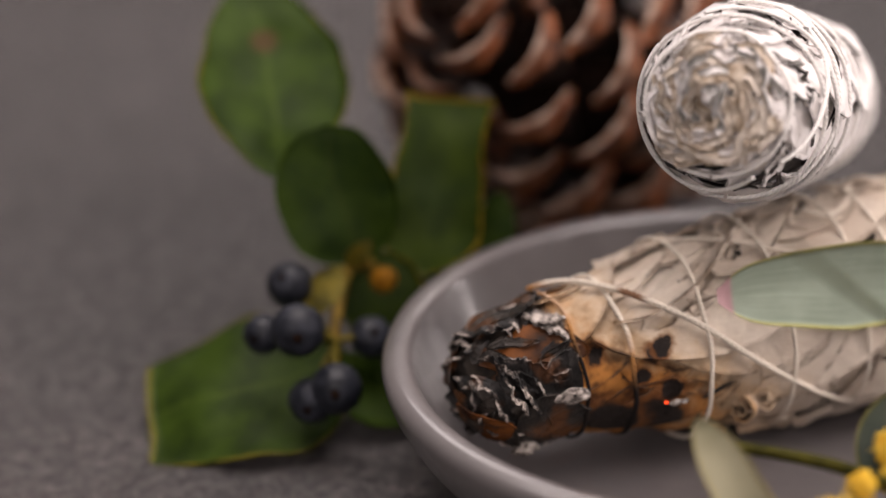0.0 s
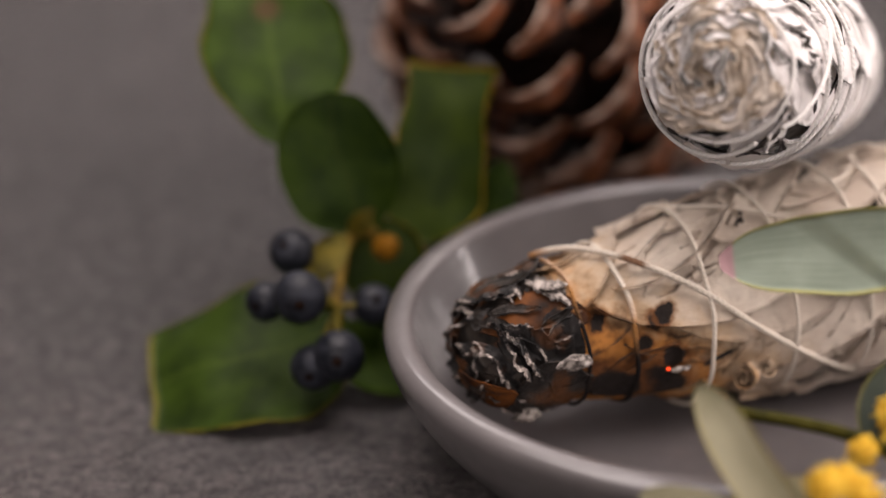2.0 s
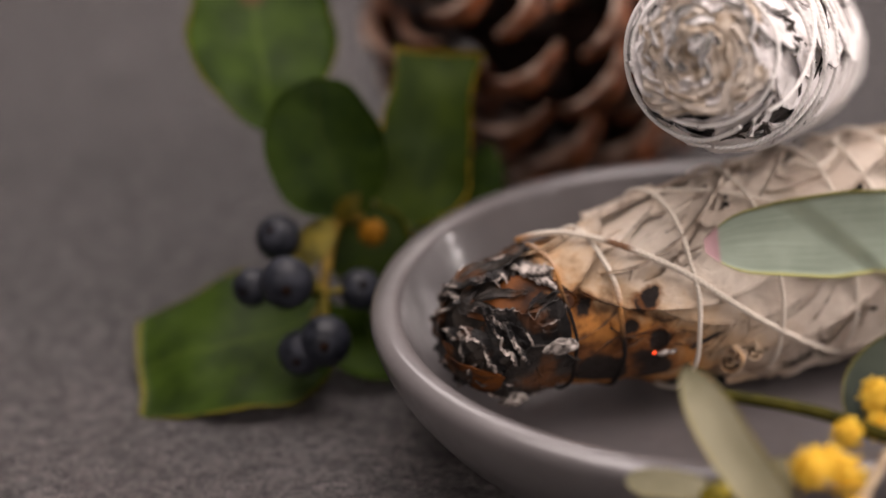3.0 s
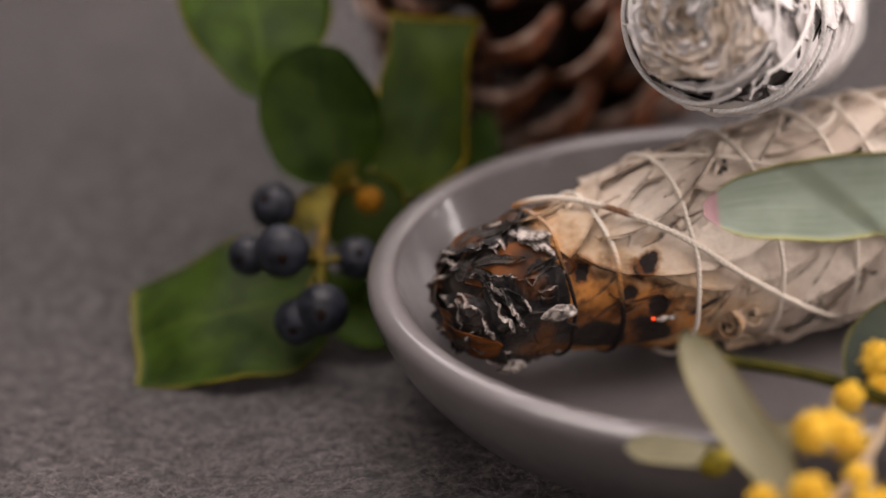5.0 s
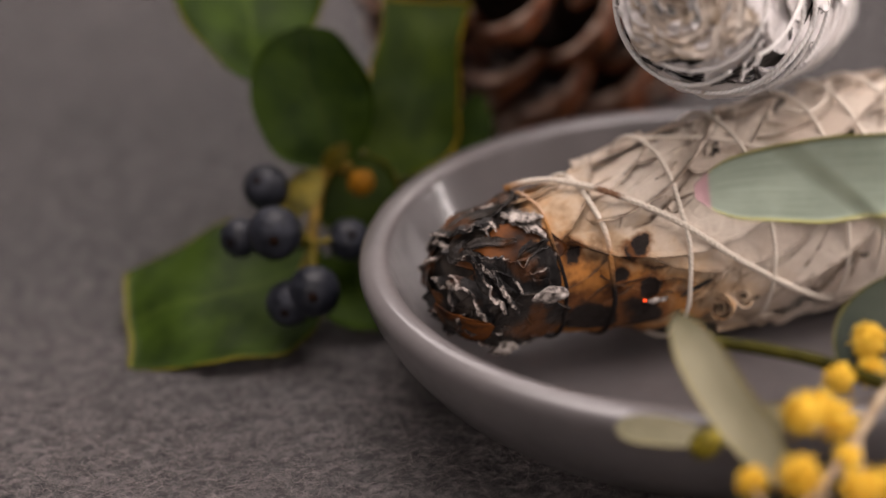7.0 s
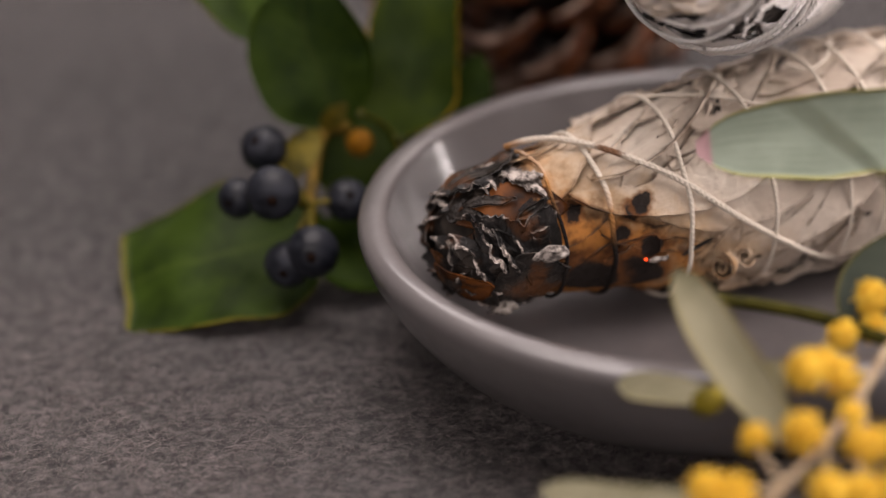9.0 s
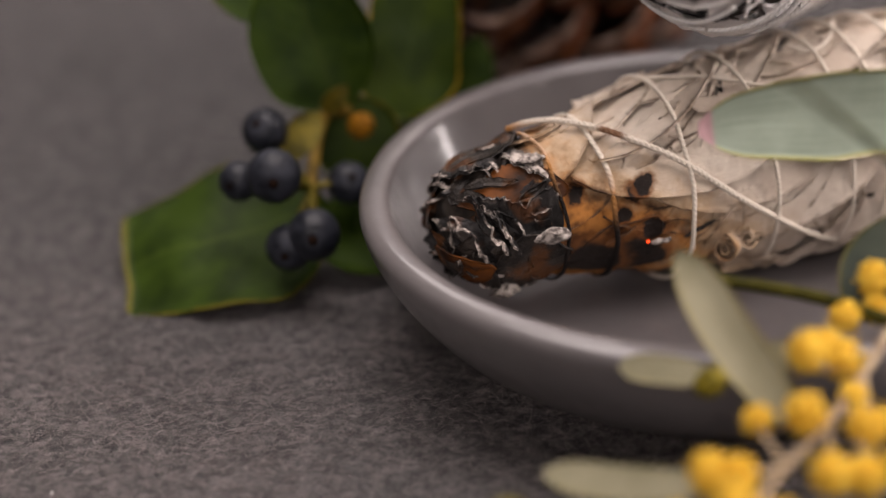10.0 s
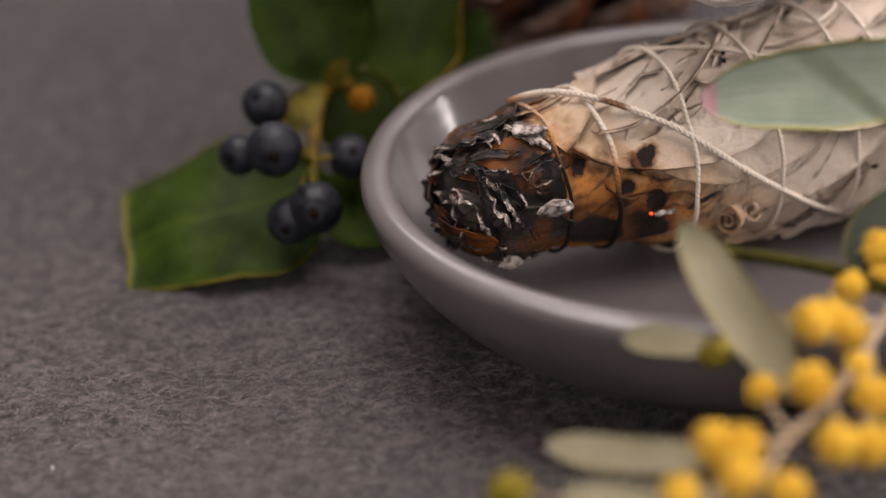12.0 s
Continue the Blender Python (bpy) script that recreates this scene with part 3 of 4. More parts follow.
# ---------------------------------------------------------------- the bowl


def bowl():
    ob = thing("bowl", (0.001, -0.0044, 0), "shallow round grey glazed ceramic bowl on grey felt", "bowl")
    outer = smooth_path([(0.0001, 0.0012), (0.030, 0.0012), (0.0440, 0.0004), (0.0484, 0.0014), (0.0560, 0.0062), (0.0639, 0.0126), (0.0704, 0.0207), (0.0741, 0.0275)], 44)
    rim = smooth_path([(0.0750, 0.0302), (0.0752, 0.0320), (0.0746, 0.0335), (0.0733, 0.0343), (0.0716, 0.0346), (0.0700, 0.0344), (0.0688, 0.0337), (0.0680, 0.0322)], 22)
    inner = smooth_path([(0.0669, 0.0296), (0.0634, 0.0226), (0.0578, 0.0148), (0.0510, 0.0090), (0.0430, 0.0063), (0.030, 0.0058), (0.0001, 0.0058)], 44)
    prof = np.concatenate([outer, rim, inner])
    n = 160
    ang = np.linspace(0, 2 * np.pi, n, endpoint=False)
    P = np.stack([0.001 + prof[:, 0, None] * np.cos(ang), prof[:, 0, None] * np.sin(ang) - 0.0044, np.broadcast_to(prof[:, 1, None], (len(prof), n))], -1)
    part("body", (P.reshape(-1, 3), grid_faces(len(prof), n, True)), GLAZE, ob)
    return ob


bowl()

# ---------------------------------------------------------------- rolls of leaves


def roll_core(roll, shrink, seed, lo, hi, count=60):
    s = np.linspace(lo, hi, count)
    a = np.linspace(0, 360, 49)[:-1]
    S, A = np.meshgrid(s, a, indexing="ij")
    P = jitter(roll.at(S, A, -shrink), 220, 0.0012, seed)
    f = grid_faces(count, 48, True) + [tuple(range(48))[::-1], tuple((count - 1) * 48 + i for i in range(48))]
    return P.reshape(-1, 3), f


def wrapped_leaf(roll, s, a, length, width, turn, lift, seed, nu=15, nv=9, thick=0.00045, curl=0.5, pucker=0.0009, tilt=0.0):
    """A dried leaf bent round the roll. turn: degrees between its spine and the axis; tilt: lifts one long edge and tucks the other in."""
    rnd = random.Random(seed)
    u, v = np.meshgrid(np.linspace(0, 1, nu), np.linspace(-1, 1, nv), indexing="ij")
    w = width / 2 * np.array([lance(0.02 + 0.96 * x) for x in u[:, 0]])[:, None]
    bend = rnd.uniform(-0.15, 0.15)
    x, y = (u - 0.5) * length, v * w + bend * length * (u - 0.5) ** 2
    c, k = math.cos(math.radians(turn)), math.sin(math.radians(turn))
    S = np.clip(s + x * c - y * k, roll.s[0], roll.s[-1])
    r0 = float(roll.radius(s))
    A = a + np.degrees((x * k + y * c) / r0)
    e0, e1 = rnd.uniform(-0.1, 1.0) * curl, rnd.uniform(-0.1, 1.0) * curl
    out = lift + width * 0.16 * (e0 * np.clip(v, 0, 1) ** 3 + e1 * np.clip(-v, 0, 1) ** 3)
    out = out + 0.0012 * rnd.uniform(-0.2, 1.0) * np.clip(u - 0.7, 0, 1) / 0.3
    out = out - 0.0007 * np.exp(-(v / 0.14) ** 2) * rnd.uniform(0, 1)
    out = out + tilt * v * (0.5 + 0.5 * np.sin(np.pi * np.clip(u, 0, 1)))
    P = roll.at(S, A, out)
    P = jitter(P, 130, pucker * 1.2, seed * 3.1)
    P = jitter(P, 420, pucker * 0.55, seed * 1.7)
    return sheet(P, thick)


def ring_path(roll, s0, a0, a1, out, lean=0.0, seed=0.0, count=90):
    a = np.linspace(a0, a1, count)
    s = s0 + lean * np.sin(np.radians(a - 60)) + np.array([0.0009 * noise.noise(Vector((k * 0.03, seed, 0))) for k in a])
    return roll.at(s, a, out)


def smudge_stick():
    ob = thing("smudge_stick", (-0.010, 0.012, 0.0058),
               "dried sage bundle tied with twine, its charred end smouldering", "sage bundle")
    part("core", roll_core(STICK, 0.0022, 3, -0.010, 0.106), CORE, ob, "crumpled leaf core coloured dark as shade in the gaps")
    rnd = random.Random(7)
    k = 0
    # long smooth leaves laid along the roll, each over the last
    for row, s in enumerate(np.arange(0.100, 0.008, -0.0105)):
        for col in range(9):
            a = -150 + col * 40 + (row % 2) * 20 + rnd.uniform(-10, 10)
            turn = rnd.choice((-48, -40, -31, -22, -12, 2)) + rnd.uniform(-6, 6)
            k += 1
            part("sage_leaf", wrapped_leaf(STICK, s + rnd.uniform(-0.003, 0.004), a, min(rnd.uniform(0.032, 0.050), max(0.014, 2.3 * (s - 0.003))), rnd.uniform(0.0115, 0.0190),
                 turn, rnd.uniform(-0.0018, 0.0002), k, 28, 15, thick=0.0006, curl=0.35, pucker=0.0005, tilt=rnd.uniform(0.0003, 0.0010) if s < 0.030 else rnd.uniform(0.0006, 0.0024)), SAGE, ob)
    # shrivelled small leaves curled up between the large ones
    for j in range(34):
        k += 1
        part("sage_leaf", wrapped_leaf(STICK, rnd.uniform(0.026, 0.098), rnd.uniform(-70, 170), rnd.uniform(0.010, 0.022), rnd.uniform(0.004, 0.008),
             rnd.uniform(-60, 30), rnd.uniform(-0.0012, 0.0006), k, 18, 11, curl=2.0, pucker=0.0011), SAGE, ob)
    return ob


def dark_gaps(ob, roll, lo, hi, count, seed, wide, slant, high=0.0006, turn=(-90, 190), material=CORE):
    """Thin dark strips that stand in for the shaded gaps between the leaves."""
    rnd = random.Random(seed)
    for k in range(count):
        part("gap_shade_strip", wrapped_leaf(roll, rnd.uniform(lo, hi), rnd.uniform(*turn), rnd.uniform(0.004, 0.011), rnd.uniform(0.0008, wide),
             rnd.uniform(*slant), rnd.uniform(-0.0006, high), seed + k, 12, 5, thick=0.0003, curl=0.8, pucker=0.0008), material, ob, "thin dark strip standing in for shade between leaves")


def char_end(ob):
    """Page-like charred sheets with crinkled ashy free edges over scorched leaves."""
    rnd = random.Random(21)
    # free edge (mm along, degrees round), turn back to the root in degrees and mm, lift of the edge in mm
    plates = [([(-10.8, -22), (-9.3, 4), (-6.6, 10), (-4.0, 17), (-1.8, 21), (-0.2, 25)], -34, 2.0, 1.9),
              ([(-8.6, 6), (-6.4, 14), (-4.0, 21), (-2.4, 25)], -20, 1.0, 2.6),
              ([(-7.0, -38), (-2.0, -28), (3.0, -20), (7.0, -12)], -34, 1.5, 0.9),
              ([(1.2, 10), (3.0, 20), (4.8, 34), (6.6, 39), (8.4, 43)], -32, 1.5, 1.1),
              ([(-7.6, 41), (-5.0, 46), (-2.8, 51), (-0.6, 57), (2.5, 57), (6.2, 55), (8.8, 57)], 36, 1.0, 3.0),
              ([(-1.0, 63), (2.0, 64), (5.0, 63), (7.0, 66)], 24, 0.5, 2.0),
              ([(-6.6, 46), (-5.2, 60), (-3.4, 74), (-2.0, 88), (-0.6, 97)], 24, 3.5, 3.0),
              ([(-9.4, 36), (-8.2, 50), (-6.6, 64), (-5.0, 80), (-3.4, 96)], 18, 5.0, 3.2),
              ([(-11.8, 48), (-10.6, 64), (-9.4, 80), (-8.0, 98), (-6.4, 112)], 16, 5.0, 2.0),
              ([(-4.6, 54), (-2.4, 66), (-0.4, 76), (2.0, 84)], 20, 3.0, 1.8),
              ([(-11.5, 120), (-8.0, 126), (-4.0, 122), (0.0, 124), (5.0, 130)], 26, 1.0, 1.2),
              ([(-6.0, 150), (0.0, 154), (7.0, 158)], 24, 1.0, 1.2),
              ([(-9.0, -66), (-2.0, -60), (6.0, -56)], -30, 1.5, 0.8)]
    for k, (edge, fall, back, high) in enumerate(plates):
        n = 26 * len(edge)
        line = smooth_path(edge, n)
        v = np.linspace(0, 1, 18)[None, :]
        u = np.linspace(0, 1, n)
        long = math.hypot(edge[-1][0] - edge[0][0], (edge[-1][1] - edge[0][1]) * 0.23)
        wave = lambda f, seed: np.array([noise.noise(Vector((x * long * f, k * 3.7 + seed, seed))) for x in u])[:, None]
        bite = 1.3 * wave(0.33, 0) + 0.7 * wave(1.0, 5)
        crimp = 1.3 * wave(0.28, 11) + 0.3 * wave(0.7, 17)
        ends = (1 - np.abs(2 * u - 1) ** 6)[:, None]
        w = 1 - v
        S = line[:, :1] + back * w + (0.5 * bite + 0.25 * crimp) * v ** 2
        A = line[:, 1:] + fall * w - math.copysign(5.5, fall) * bite * v ** 2
        out = -0.5 * w + high * v ** 1.9 * (0.35 + 0.65 * ends) + crimp * v ** 4 * (0.30 + 0.10 * high)
        P = jitter(STICK.at(S / 1000, A, out / 1000), 110, 0.0011, k * 1.3)
        P = P + (jitter(jitter(P, 330, 0.0007, k * 2.1), 900, 0.0003, k) - P) * (0.25 + 0.75 * v ** 2)[..., None]
        flake = part("charred_flake", sheet(P, 0.00045), CHAR if k != 3 else ASH, ob)
        if k == 3:
            tagged(flake, "pale grey ash flake")
        if k in (0, 1, 4, 5, 6):
            # a thinner page peeling off just under the first
            keep = 1 + n // 7
            Q = STICK.at((S + 0.9) / 1000, A + math.copysign(5.0, fall), (out - 1.1 * v) / 1000)[keep:-keep, 7:]
            part("charred_flake", sheet(jitter(jitter(Q, 160, 0.0010, k + 40), 520, 0.0004, k + 9), 0.00035), CHAR, ob)
    # broken pages standing out of the very end
    for k in range(8):
        u, v = np.meshgrid(np.linspace(0, 1, 30), np.linspace(0, 1, 9), indexing="ij")
        radius = 0.0020 + 0.0088 * (k / 7) ** 0.8
        A = np.radians(k * 137.5 + rnd.uniform(50, 130) * u)
        tip = rnd.uniform(-0.0160, -0.0125) + 0.006 * (radius / 0.0112) ** 2
        top = np.array([tip + 0.0016 * noise.noise(Vector((x * 6, k, 1))) + 0.0004 * noise.noise(Vector((x * 14, k, 4))) for x in u[:, 0]])[:, None]
        S = -0.004 + (top + 0.004) * v
        rr = radius + 0.0008 * v
        P = STICK.o + S[..., None] * STICK.d + rr[..., None] * (np.cos(A)[..., None] * STICK.e1 + np.sin(A)[..., None] * STICK.e2)
        part("charred_flake", sheet(jitter(jitter(P, 120, 0.0011, k + 60), 360, 0.0005, k), 0.0004), CHAR, ob)
    # the scorched hollow between the ridges, and scorched leaves low on the end
    part("scorched_leaf", wrapped_leaf(STICK, 0.0012, 41, 0.0225, 0.0120, 13, -0.0001, 77, 24, 13, curl=0.5, pucker=0.0006), HOLLOW, ob, "scorched brown leaf")
    part("scorched_leaf", wrapped_leaf(STICK, -0.0085, 132, 0.011, 0.0095, 20, 0.0006, 78, 20, 13, curl=0.8), CHARLEAF, ob, "scorched brown leaf")
    part("scorched_leaf", wrapped_leaf(STICK, -0.0100, 122, 0.010, 0.0080, -30, 0.0010, 79, 20, 13, curl=0.8), HOLLOW, ob, "scorched brown leaf")
    for s, a, long, turn, seed in ((-0.0030, 33, 0.010, 14, 81), (0.0050, 50, 0.008, -20, 82), (-0.0070, 44, 0.008, 40, 83)):
        part("charred_flake", wrapped_leaf(STICK, s, a, long, 0.0022, turn, 0.0007, seed, 16, 7, curl=1.5, pucker=0.0009), CHARLEAF, ob)
    # one broad charred leaf that kept its skin, low on the front
    part("charred_leaf", wrapped_leaf(STICK, 0.0030, 113, 0.0165, 0.0150, -8, 0.0004, 91, 28, 17, curl=0.7, pucker=0.0008), CHARLEAF, ob)
    part("charred_leaf", wrapped_leaf(STICK, -0.0010, -16, 0.0170, 0.0130, 10, 0.0003, 92, 28, 17, curl=0.9, pucker=0.0009), CHARLEAF, ob)
    # wrapped charred leaves under the pages
    for k in range(26):
        if 20 < -90 + k * 10.5 < 66:
            continue
        P = wrapped_leaf(STICK, rnd.uniform(-0.007, 0.002), -90 + k * 10.5 + rnd.uniform(-5, 5), rnd.uniform(0.012, 0.018), rnd.uniform(0.009, 0.014),
                         rnd.uniform(-35, 35), rnd.uniform(-0.0020, -0.0004), 300 + k, 18, 11, pucker=0.0008)
        part("charred_leaf", P, CHARLEAF, ob)


STICKOB = smudge_stick()
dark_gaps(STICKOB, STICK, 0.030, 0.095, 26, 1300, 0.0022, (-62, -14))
char_end(STICKOB)


def ash_lump(s, a, out, size, seed):
    P = ball(STICK.at(np.array(s), a, out), 1.0, 12, 16)[0]
    c = STICK.at(np.array(s), a, out)
    q = np.array(P) - c
    q = q[:, :1] * STICK.d * size[0] + q[:, 1:2] * STICK.e2 * size[1] + q[:, 2:] * STICK.e1 * size[2]
    return jitter(jitter(c + q, 300, min(size) * 0.9, seed), 900, min(size) * 0.5, seed), grid_faces(13, 16, True)


part("ash_flake", ash_lump(0.0060, 86, 0.0022, (0.0040, 0.0013, 0.0017), 1), ASH, STICKOB, "pale grey curled ash flake")
part("ash_flake", ash_lump(-0.0020, 140, 0.0022, (0.0034, 0.0016, 0.0012), 5), ASH, STICKOB, "pale grey curled ash flake")
part("ash_flake", ash_lump(0.0066, 24, 0.0008, (0.0034, 0.0018, 0.0007), 9), ASH, STICKOB, "pale grey curled ash flake")
part("ember", ash_lump(0.0266, 101, 0.0018, (0.0004, 0.0003, 0.0003), 4), EMBER, STICKOB, "glowing red ember")
part("ash_flake", ash_lump(0.0295, 102, 0.0018, (0.0024, 0.0006, 0.0006), 6), ASH, STICKOB, "pale grey curled ash flake")



def rolled_leaf(centre, axis, radius, length, turns, seed):
    a = Vector(axis).normalized()
    t = a.orthogonal().normalized()
    b = a.cross(t)
    u, v = np.meshgrid(np.linspace(0, 1, 40), np.linspace(-0.5, 0.5, 8), indexing="ij")
    w, rr = u * turns * 2 * np.pi, radius * (0.25 + 0.75 * u)
    P = np.array(centre) + rr[..., None] * (np.cos(w)[..., None] * np.array(t) + np.sin(w)[..., None] * np.array(b)) + (v * length)[..., None] * np.array(a)
    return sheet(jitter(P, 300, 0.0006, seed), 0.0004)


part("rolled_leaf", rolled_leaf(STICK.at(np.array(0.0446), 113, 0.0022), (-0.35, -0.9, 0.25), 0.0030, 0.007, 1.6, 3), SAGE, STICKOB)
part("rolled_leaf", rolled_leaf(STICK.at(np.array(0.0495), 110, 0.0020), (-0.2, -0.9, 0.35), 0.0021, 0.006, 1.3, 5), SAGE, STICKOB)
for k, (s, a) in enumerate(((0.056, 136), (0.060, 140), (0.064, 133), (0.071, 138), (0.050, 139), (0.078, 130), (0.040, 136))):
    part("loose_leaf_bit", wrapped_leaf(STICK, s, a, 0.008, 0.0045, -60 + 17 * k, 0.0022, 900 + k, 12, 9, curl=2.0, pucker=0.0012), SAGE, STICKOB)

for s, lean, seed, r in ((0.0098, 0.0003, 1, 0.00042), (0.0205, 0.0004, 2, 0.00058), (0.0368, -0.0010, 3, 0.00050), (0.0552, 0.0004, 4, 0.00046),
                         (0.0735, 0.0, 5, 0.00046), (0.0820, -0.0008, 6, 0.00046), (0.0930, 0.0006, 7, 0.00046)):
    part("twine_wrap", tube(ring_path(STICK, s, -180, 178, 0.0006 if s < 0.03 else 0.0022, lean, seed), r, 7, False), TWINE, STICKOB)
cord = smooth_path([(0.0085, -34), (0.0146, -8), (0.0206, 16), (0.0277, 38), (0.0378, 63), (0.0460, 82), (0.0561, 101), (0.0720, 128), (0.087, 146)], 220)
part("cord", plied(STICK.at(cord[:, 0], cord[:, 1], 0.0022), 0.00068, 0.0040), TWINE, STICKOB, "long twisted pale cord crossing the bundle")
cross = smooth_path([(0.0368, -14), (0.044, 0), (0.0552, 22), (0.066, 40)], 70)
part("twine_wrap", tube(STICK.at(cross[:, 0], cross[:, 1], 0.0017), 0.00044, 7), TWINE, STICKOB)
cross = smooth_path([(0.070, 4), (0.0735, 14), (0.080, 8), (0.086, -10)], 70)
part("twine_wrap", tube(STICK.at(cross[:, 0], cross[:, 1], 0.0017), 0.00044, 7), TWINE, STICKOB)


def white_bundle():
    ob = thing("sage_bundle", (0.0135, 0.033, 0.055), "white sage bundle wound with thread, lying on the burnt bundle", "sage bundle")
    part("core", roll_core(WHITE, 0.0022, 8, 0.004, 0.122), WCORE, ob, "crumpled leaf core coloured dark as shade in the gaps")
    rnd = random.Random(5)
    k = 500
    # broad smooth leaves wound slantwise, dark gaps left between their edges
    for row, s in enumerate(np.arange(0.112, 0.013, -0.0125)):
        for col in range(5):
            a = col * 72 + (row % 2) * 36 + rnd.uniform(-14, 14)
            k += 1
            if rnd.random() < 0.12 and s < 0.06:
                continue
            part("sage_leaf", wrapped_leaf(WHITE, s + rnd.uniform(-0.002, 0.003), a, rnd.uniform(0.026, 0.038), rnd.uniform(0.0120, 0.0180),
                 rnd.uniform(-58, 6), rnd.uniform(-0.0016, 0.0010), k, 24, 15, thick=0.0006, curl=0.35, pucker=0.0008, tilt=rnd.uniform(0.0005, 0.0015)), WSAGE, ob)
    # small crumpled leaves caught under the thread
    for j in range(26):
        k += 1
        part("sage_leaf", wrapped_leaf(WHITE, rnd.uniform(0.018, 0.060), rnd.uniform(0, 360), rnd.uniform(0.008, 0.015), rnd.uniform(0.003, 0.006),
             rnd.uniform(-80, 60), rnd.uniform(-0.0004, 0.0008), k, 14, 9, curl=1.6, pucker=0.0012), WSAGE, ob)
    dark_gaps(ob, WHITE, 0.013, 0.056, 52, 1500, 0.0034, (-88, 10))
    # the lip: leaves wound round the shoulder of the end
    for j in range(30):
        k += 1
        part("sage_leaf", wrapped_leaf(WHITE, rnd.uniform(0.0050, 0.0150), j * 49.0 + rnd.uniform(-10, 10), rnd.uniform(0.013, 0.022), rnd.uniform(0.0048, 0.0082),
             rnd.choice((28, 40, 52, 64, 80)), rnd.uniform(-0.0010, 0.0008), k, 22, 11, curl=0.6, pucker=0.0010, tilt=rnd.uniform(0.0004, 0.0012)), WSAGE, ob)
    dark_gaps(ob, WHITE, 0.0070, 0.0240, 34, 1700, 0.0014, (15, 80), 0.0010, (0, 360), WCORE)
    # the cut end: soft curled leaf edges wound one inside the other
    bed = roll_core(WHITE, 0.0012, 4, 0.0004, 0.006, 8)
    part("end_bed", bed, TAN, ob, "tan leaf ends packed together")
    for j in range(96):
        r = 0.0004 + 0.0108 * (j / 95) ** 0.62
        a0, span = j * 137.5, rnd.uniform(50, 170) * (0.5 + 0.5 * (1 - j / 120))
        u, v = np.meshgrid(np.linspace(0, 1, 22), np.linspace(0, 1, 5), indexing="ij")
        A = np.radians(a0 + span * u)
        rr = r + 0.0010 * np.sin(u * 6 + j) + 0.0012 * u + 0.0008 * v
        S = 0.004 - v * (0.0050 + rnd.uniform(-0.0012, 0.0012) - 0.0030 * (r / 0.0105) ** 2)
        P = WHITE.o + S[..., None] * WHITE.d + rr[..., None] * (np.cos(A)[..., None] * WHITE.e1 + np.sin(A)[..., None] * WHITE.e2)
        part("curled_leaf", sheet(jitter(jitter(P, 130, 0.0026, 3), 300, 0.0010, j), 0.0015), TAN if j % 4 else WSAGE, ob)
    for s, lean, seed in ((0.0050, 0.0006, 1), (0.0165, 0.0060, 2), (0.0310, -0.0044, 3), (0.0400, 0.002, 5), (0.056, -0.001, 6), (0.072, 0.001, 7), (0.092, 0, 8)):
        part("thread_wrap", tube(ring_path(WHITE, s, -180, 178, 0.0017, lean, seed), 0.00046, 8, False), THREAD, ob)
    # slanting turns of thread
    for s0, s1, a0, a1 in ((0.014, 0.034, -20, 150), (0.022, 0.050, 60, 250), (0.0085, 0.026, 150, 300), (0.030, 0.0095, 20, 130)):
        a = np.linspace(a0, a1, 80)
        part("thread_wrap", tube(WHITE.at(np.linspace(s0, s1, 80), a, 0.0020), 0.00046, 8), THREAD, ob)
    return ob


white_bundle()

# ---------------------------------------------------------------- pine cone


def cone_scale_shape():
    """One woody scale along +x: a cupped fan that ends in a thick pale lip with a small knob."""
    nu, nv = 18, 13
    rows = []
    for side in (1, -1):
        for i in range(nu):
            u = i / (nu - 1)
            w = 0.0034 + 0.0082 * min(1, u * 1.12) ** 1.3
            th = 0.0006 + 0.0021 * min(1, max(0, (u - 0.50) / 0.34)) ** 1.5
            if u > 0.86:
                k = (u - 0.86) / 0.14
                th *= math.sqrt(max(0.06, 1 - 0.92 * k * k))
                w *= 1 - 0.10 * k * k
            for j in range(nv):
                v = 2 * j / (nv - 1) - 1
                z = 0.0048 * v * v * (0.4 + 0.6 * u) + 0.0055 * u * u
                knob = 0.0016 * math.exp(-((u - 0.88) / 0.07) ** 2 - (v / 0.20) ** 2) if side < 0 else 0
                keel = 0.0005 * math.exp(-((u - 0.88) / 0.05) ** 2) if side < 0 else 0
                lip = th * (1 - 0.86 * abs(v) ** 2.2)
                rows.append((u * 0.026 * (1 - 0.13 * v * v * u), v * w, z + side * lip * (1.25 if side < 0 else 0.75) - knob - keel))
    uv = [(i / (nu - 1) * reach, j / (nv - 1)) for reach in (1.0, 0.93) for i in range(nu) for j in range(nv)]
    m = nu * nv
    f = grid_faces(nu, nv)
    f += [tuple(m + i for i in q[::-1]) for q in f]
    ring = [i * nv for i in range(nu)] + [(nu - 1) * nv + j for j in range(1, nv)] + [i * nv + nv - 1 for i in range(nu - 2, -1, -1)] + list(range(nv - 2, 0, -1))
    f += [(b, a, m + a, m + b) for a, b in zip(ring, ring[1:] + ring[:1])]
    return rows, f, uv


